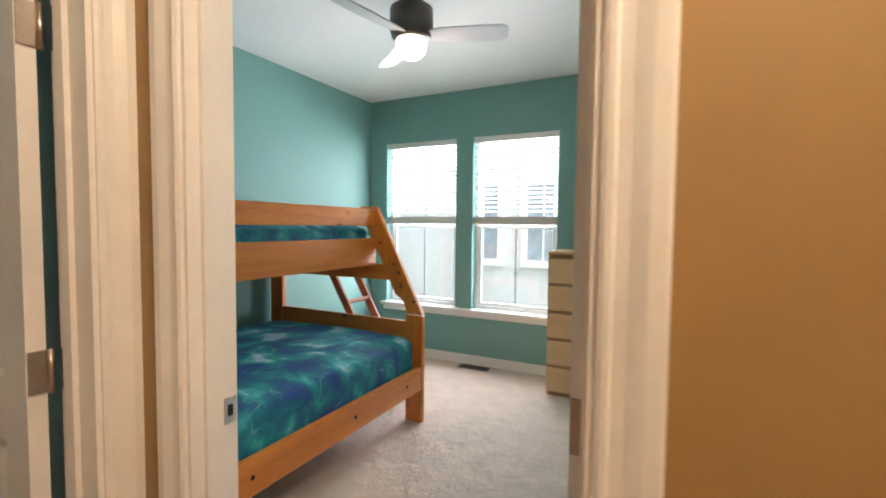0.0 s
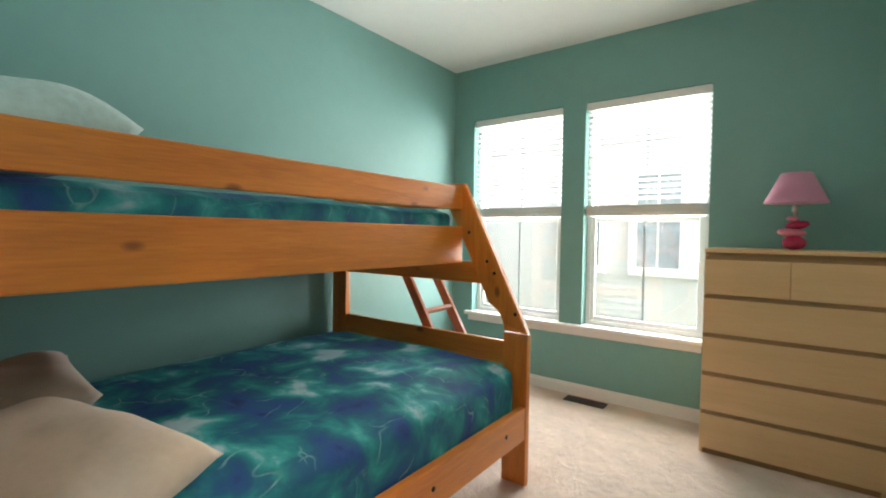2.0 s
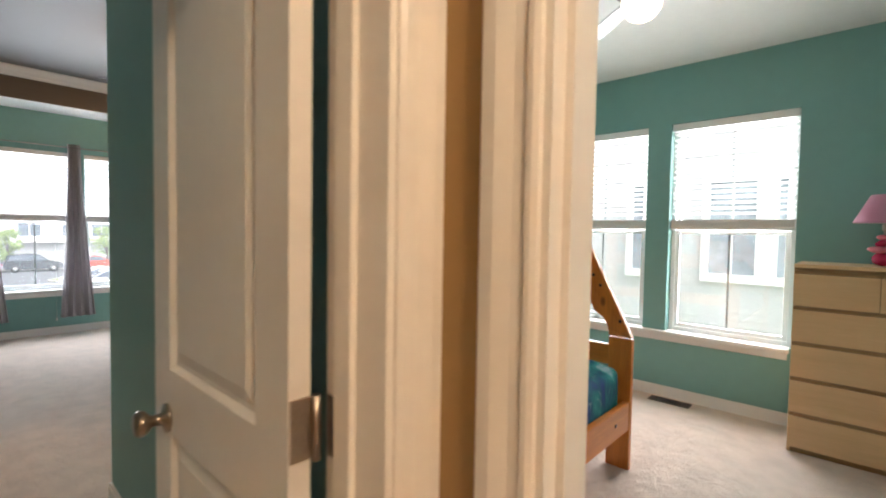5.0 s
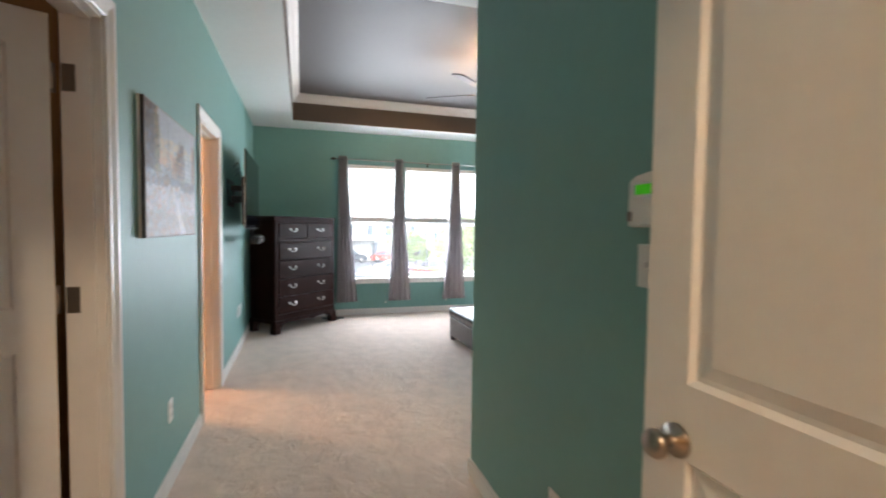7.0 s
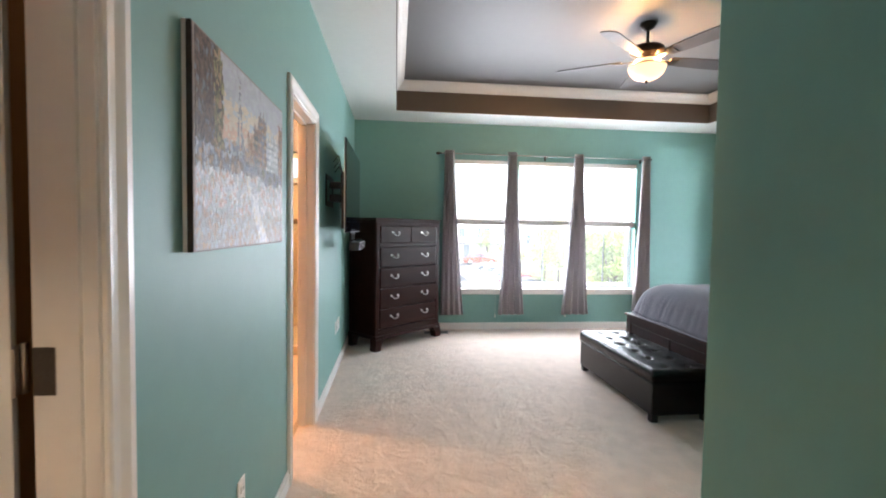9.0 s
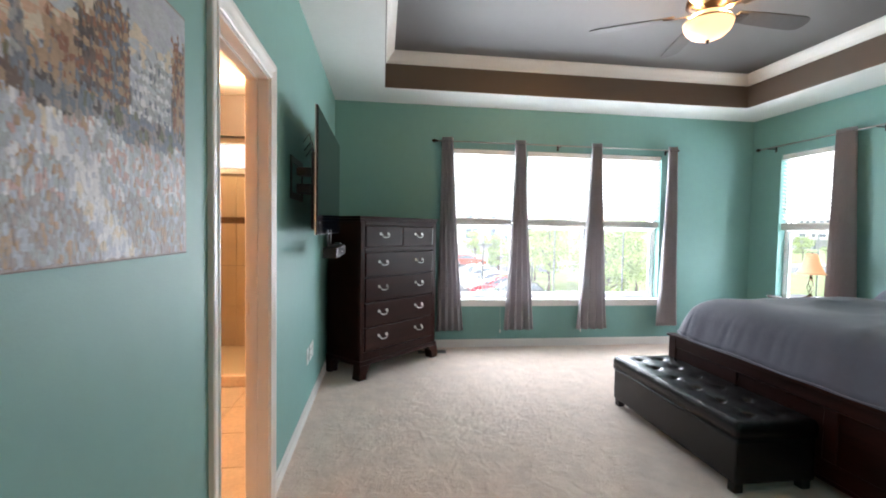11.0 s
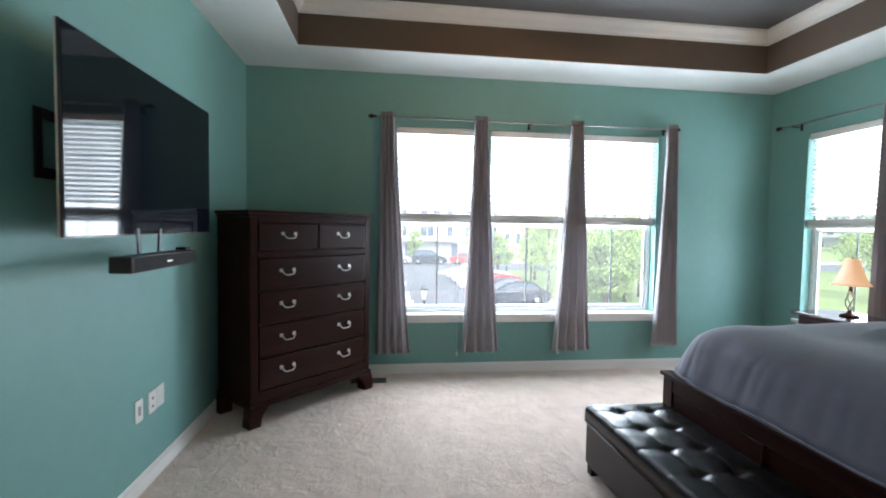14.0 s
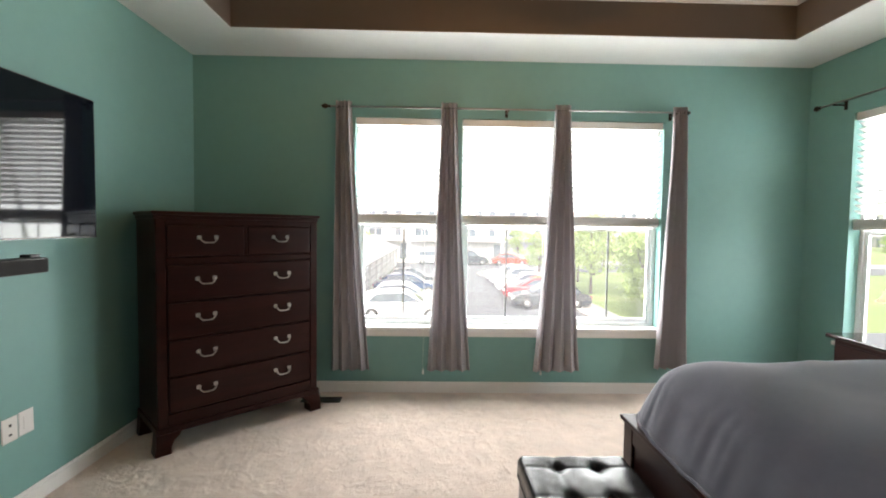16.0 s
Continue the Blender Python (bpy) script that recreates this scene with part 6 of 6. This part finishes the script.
WHITE_C, SILVER, RED_C, NAVY, DARKC = (0.75, 0.75, 0.75), (0.45, 0.47, 0.5), (0.45, 0.02, 0.03), (0.03, 0.06, 0.14), (0.03, 0.035, 0.045)
car((-26.6, -0.4, G), 92, WHITE_C, "white hatchback parked in a bay")
car((-29.6, -0.5, G), 90, WHITE_C, "white saloon car parked in a bay")
car((-34.6, -0.5, G), 88, NAVY, "dark blue saloon car parked in a bay")
car((-38.4, -0.5, G), 90, DARKC, "black saloon car parked in a bay")
car((-30.2, 7.75, G), 270, DARKC, "dark grey saloon car parked in a bay")
car((-33.2, 7.75, G), 268, RED_C, "red saloon car parked in a bay")
car((-36.2, 7.75, G), 270, WHITE_C, "white saloon car parked in a bay")
car((-40.2, 7.75, G), 271, SILVER, "silver estate car parked in a bay")
car((-43.2, 7.75, G), 270, WHITE_C, "white saloon car parked in a bay")
car((-59.6, 1.2, G), 90, SILVER, "silver car parked along the street", True)
car((-59.6, 5.6, G), 90, DARKC, "black off-road car parked along the street", True)
car((-59.6, 10.4, G), 90, (0.5, 0.06, 0.03), "orange-red car parked along the street")


def crown_mesh(seed, rx, rz):
    """Many small leaves in uneven clumps round short limbs."""
    rnd = random.Random(seed)
    verts, faces = [], []
    clumps = []
    for k in range(34):
        a, t, r = rnd.uniform(0, 6.283), rnd.uniform(-0.75, 1), rnd.uniform(0.25, 1)
        s = math.sqrt(max(0.05, 1 - t * t * 0.8))
        clumps.append((Vector((rx * r * s * math.cos(a), rx * r * s * math.sin(a), rz * t)), rnd.uniform(0.35, 0.75) * rx * 0.5))
    for c, rad in clumps:
        for _ in range(95):
            d = Vector((rnd.gauss(0, 1), rnd.gauss(0, 1), rnd.gauss(0, 0.8))) * rad * 0.55
            p = c + d
            s = rnd.uniform(0.065, 0.135)
            q = Euler((rnd.uniform(-1.2, 1.2), rnd.uniform(-1.2, 1.2), rnd.uniform(0, 6.28))).to_matrix()
            i = len(verts)
            for v in ((-s, 0, 0), (0, -s * 0.5, 0.01), (s, 0, 0), (0, s * 0.5, 0.01)):
                verts.append(p + q @ Vector(v))
            faces.append((i, i + 1, i + 2, i + 3))
    me = bpy.data.meshes.new("crown")
    me.from_pydata(verts, [], faces)
    return me, clumps


def tree(seed, rx, rz, trunk_h, label):
    e = thing("tree", (0, 0, -50), label, "tree", "young trees")
    me, clumps = crown_mesh(seed, rx, rz)
    me.materials.append(LEAF[seed % 2])
    c = new("crown", me)
    c.parent = e
    c.location = (0, 0, trunk_h + rz * 0.75)
    bm = lathe([(0.13, 0.0), (0.10, 0.3), (0.08, trunk_h), (0.04, trunk_h + rz), (0.0, trunk_h + rz * 1.4)], 10)
    for p, _ in clumps[:9]:
        q = p + Vector((0, 0, trunk_h + rz * 0.75))
        merge(bm, tube([(0, 0, trunk_h * 0.85 + 0.1 * rz), (q.x * 0.4, q.y * 0.4, trunk_h + (q.z - trunk_h) * 0.5), tuple(q)], 0.03, 5))
    part("trunk", bm, BARK, e)
    return e


_kinds = [tree(1, 1.7, 1.6, 1.5, "young tree with loose bright green leaves"), tree(2, 2.2, 2.1, 1.7, "young tree with loose bright green leaves"), tree(3, 1.2, 1.5, 1.2, "small young tree with bright green leaves")]
_spots = [(-26.5, 11.8, 2), (-31, 15.4, 0), (-34.5, 14.8, 0), (-38, 16.5, 0), (-29, 13.2, 0), (-36, 12.2, 1), (-43, 13.5, 0), (-33, 17.5, 1), (-40, 20, 1), (-49, 17, 0), (-50, 11.8, 2), (-57, 21, 1), (-62.5, 4.0, 2),
          (-62.5, 12, 0), (-62.6, -8, 2), (-62.5, 21, 0), (-30, 33, 1), (-38, 42, 1), (-47, 50, 0), (-28, 45, 1), (-56, 62, 1), (-45, 70, 1), (-66, 85, 1), (-35, 58, 0), (-75, 74, 0), (-60, 34, 1), (-70, 45, 1)]
for k, (x, y, i) in enumerate(_spots):
    m = pose(x, y, G - 0.02, 0, 0, 67 * k)
    if k < 3 and i == k:
        _kinds[i].matrix_world = m
    else:
        copy_thing(_kinds[i], m)
_kinds[0].matrix_world = pose(-29, 13.2, G - 0.02)
_kinds[1].matrix_world = pose(-53, 27, G - 0.02)
_kinds[2].matrix_world = pose(-46, 10.9, G)


def lamp_post(place, h):
    e = thing("street_lamp", place, "black lantern street lamp on a slim post", "street lamp", "lamp posts")
    part("post", lathe([(0.11, 0.0), (0.10, 0.25), (0.05, 0.35), (0.045, h - 0.55), (0.07, h - 0.52), (0.0, h - 0.5)], 12), BLACK, e)
    part("lantern", lathe([(0.07, h - 0.52), (0.15, h - 0.15), (0.15, h - 0.13), (0.0, h - 0.12)], 6), WHITEPLASTIC, e)
    part("cap", lathe([(0.18, h - 0.13), (0.15, h - 0.05), (0.04, h + 0.03), (0.0, h + 0.08)], 6), BLACK, e)


lamp_post((-22.0, 1.9, G), 2.1)
lamp_post((-37.0, 11.2, G), 3.6)
lamp_post((-47.0, 12.0, G), 3.6)


# ---- neighbouring house ----
def neighbour():
    e = thing("neighbour_house", (-1.0, 9.0, G), "cream lap-sided neighbouring house with white-trimmed windows", "house")
    partw("wall", boxes((-6.8, 5.0, 7.75, 16, G, 5.6)), SIDING, e)
    bm = prism([(7.3, 5.55), (11.9, 8.6), (16.4, 5.55)], -7.2, 5.4)
    bm.transform(Matrix(((0, 0, 1, 0), (1, 0, 0, 0), (0, 1, 0, 0), (0, 0, 0, 1))))
    partw("roof", bm, ROOF, e)
    me = bpy.data.meshes.new("siding_board")
    bm = prism([(0.0, 0.0), (-0.018, 0.0), (-0.004, 0.106), (0.0, 0.106)], -6.8, 5.0)
    bm.transform(Matrix(((0, 0, 1, 0), (1, 0, 0, 0), (0, 1, 0, 0), (0, 0, 0, 1))))
    bm.transform(Matrix.Translation((1.0, 0, 0)))
    bm.to_mesh(me)
    bm.free()
    me.materials.append(SIDING)
    z = -2.2
    while z < 5.4:
        shared("siding_board", me, e, Matrix.Translation((0, 7.75 - 9.0, z - G)))
        z += 0.103
    for a, b in ((-3.48, -2.91), (-2.38, -1.81), (-1.56, -0.98)):
        for z0, z1 in ((0.82, 2.14),):
            w = partw("window", boxes((a - 0.10, b + 0.10, 7.67, 7.76, z0 - 0.12, z0), (a - 0.10, b + 0.10, 7.67, 7.76, z1, z1 + 0.14), (a - 0.10, a, 7.67, 7.76, z0, z1), (b, b + 0.10, 7.67, 7.76, z0, z1)), TRIM, e)
            partw("pane", boxes((a, b, 7.705, 7.72, z0, z1)), PALEPANE, w)
            m = (a + b) / 2
            partw("muntin", boxes((m - 0.012, m + 0.012, 7.692, 7.704, z0, z1)), TRIM, w)
            for zz in (1.48,):
                partw("muntin", boxes((a, b, 7.69, 7.704, zz - 0.014, zz + 0.014)), TRIM, w)
    partw("corner_trim", boxes((-1.81 + 0.1, -1.56 - 0.1, 7.68, 7.75, 0.70, 2.28)), TRIM, e)


neighbour()
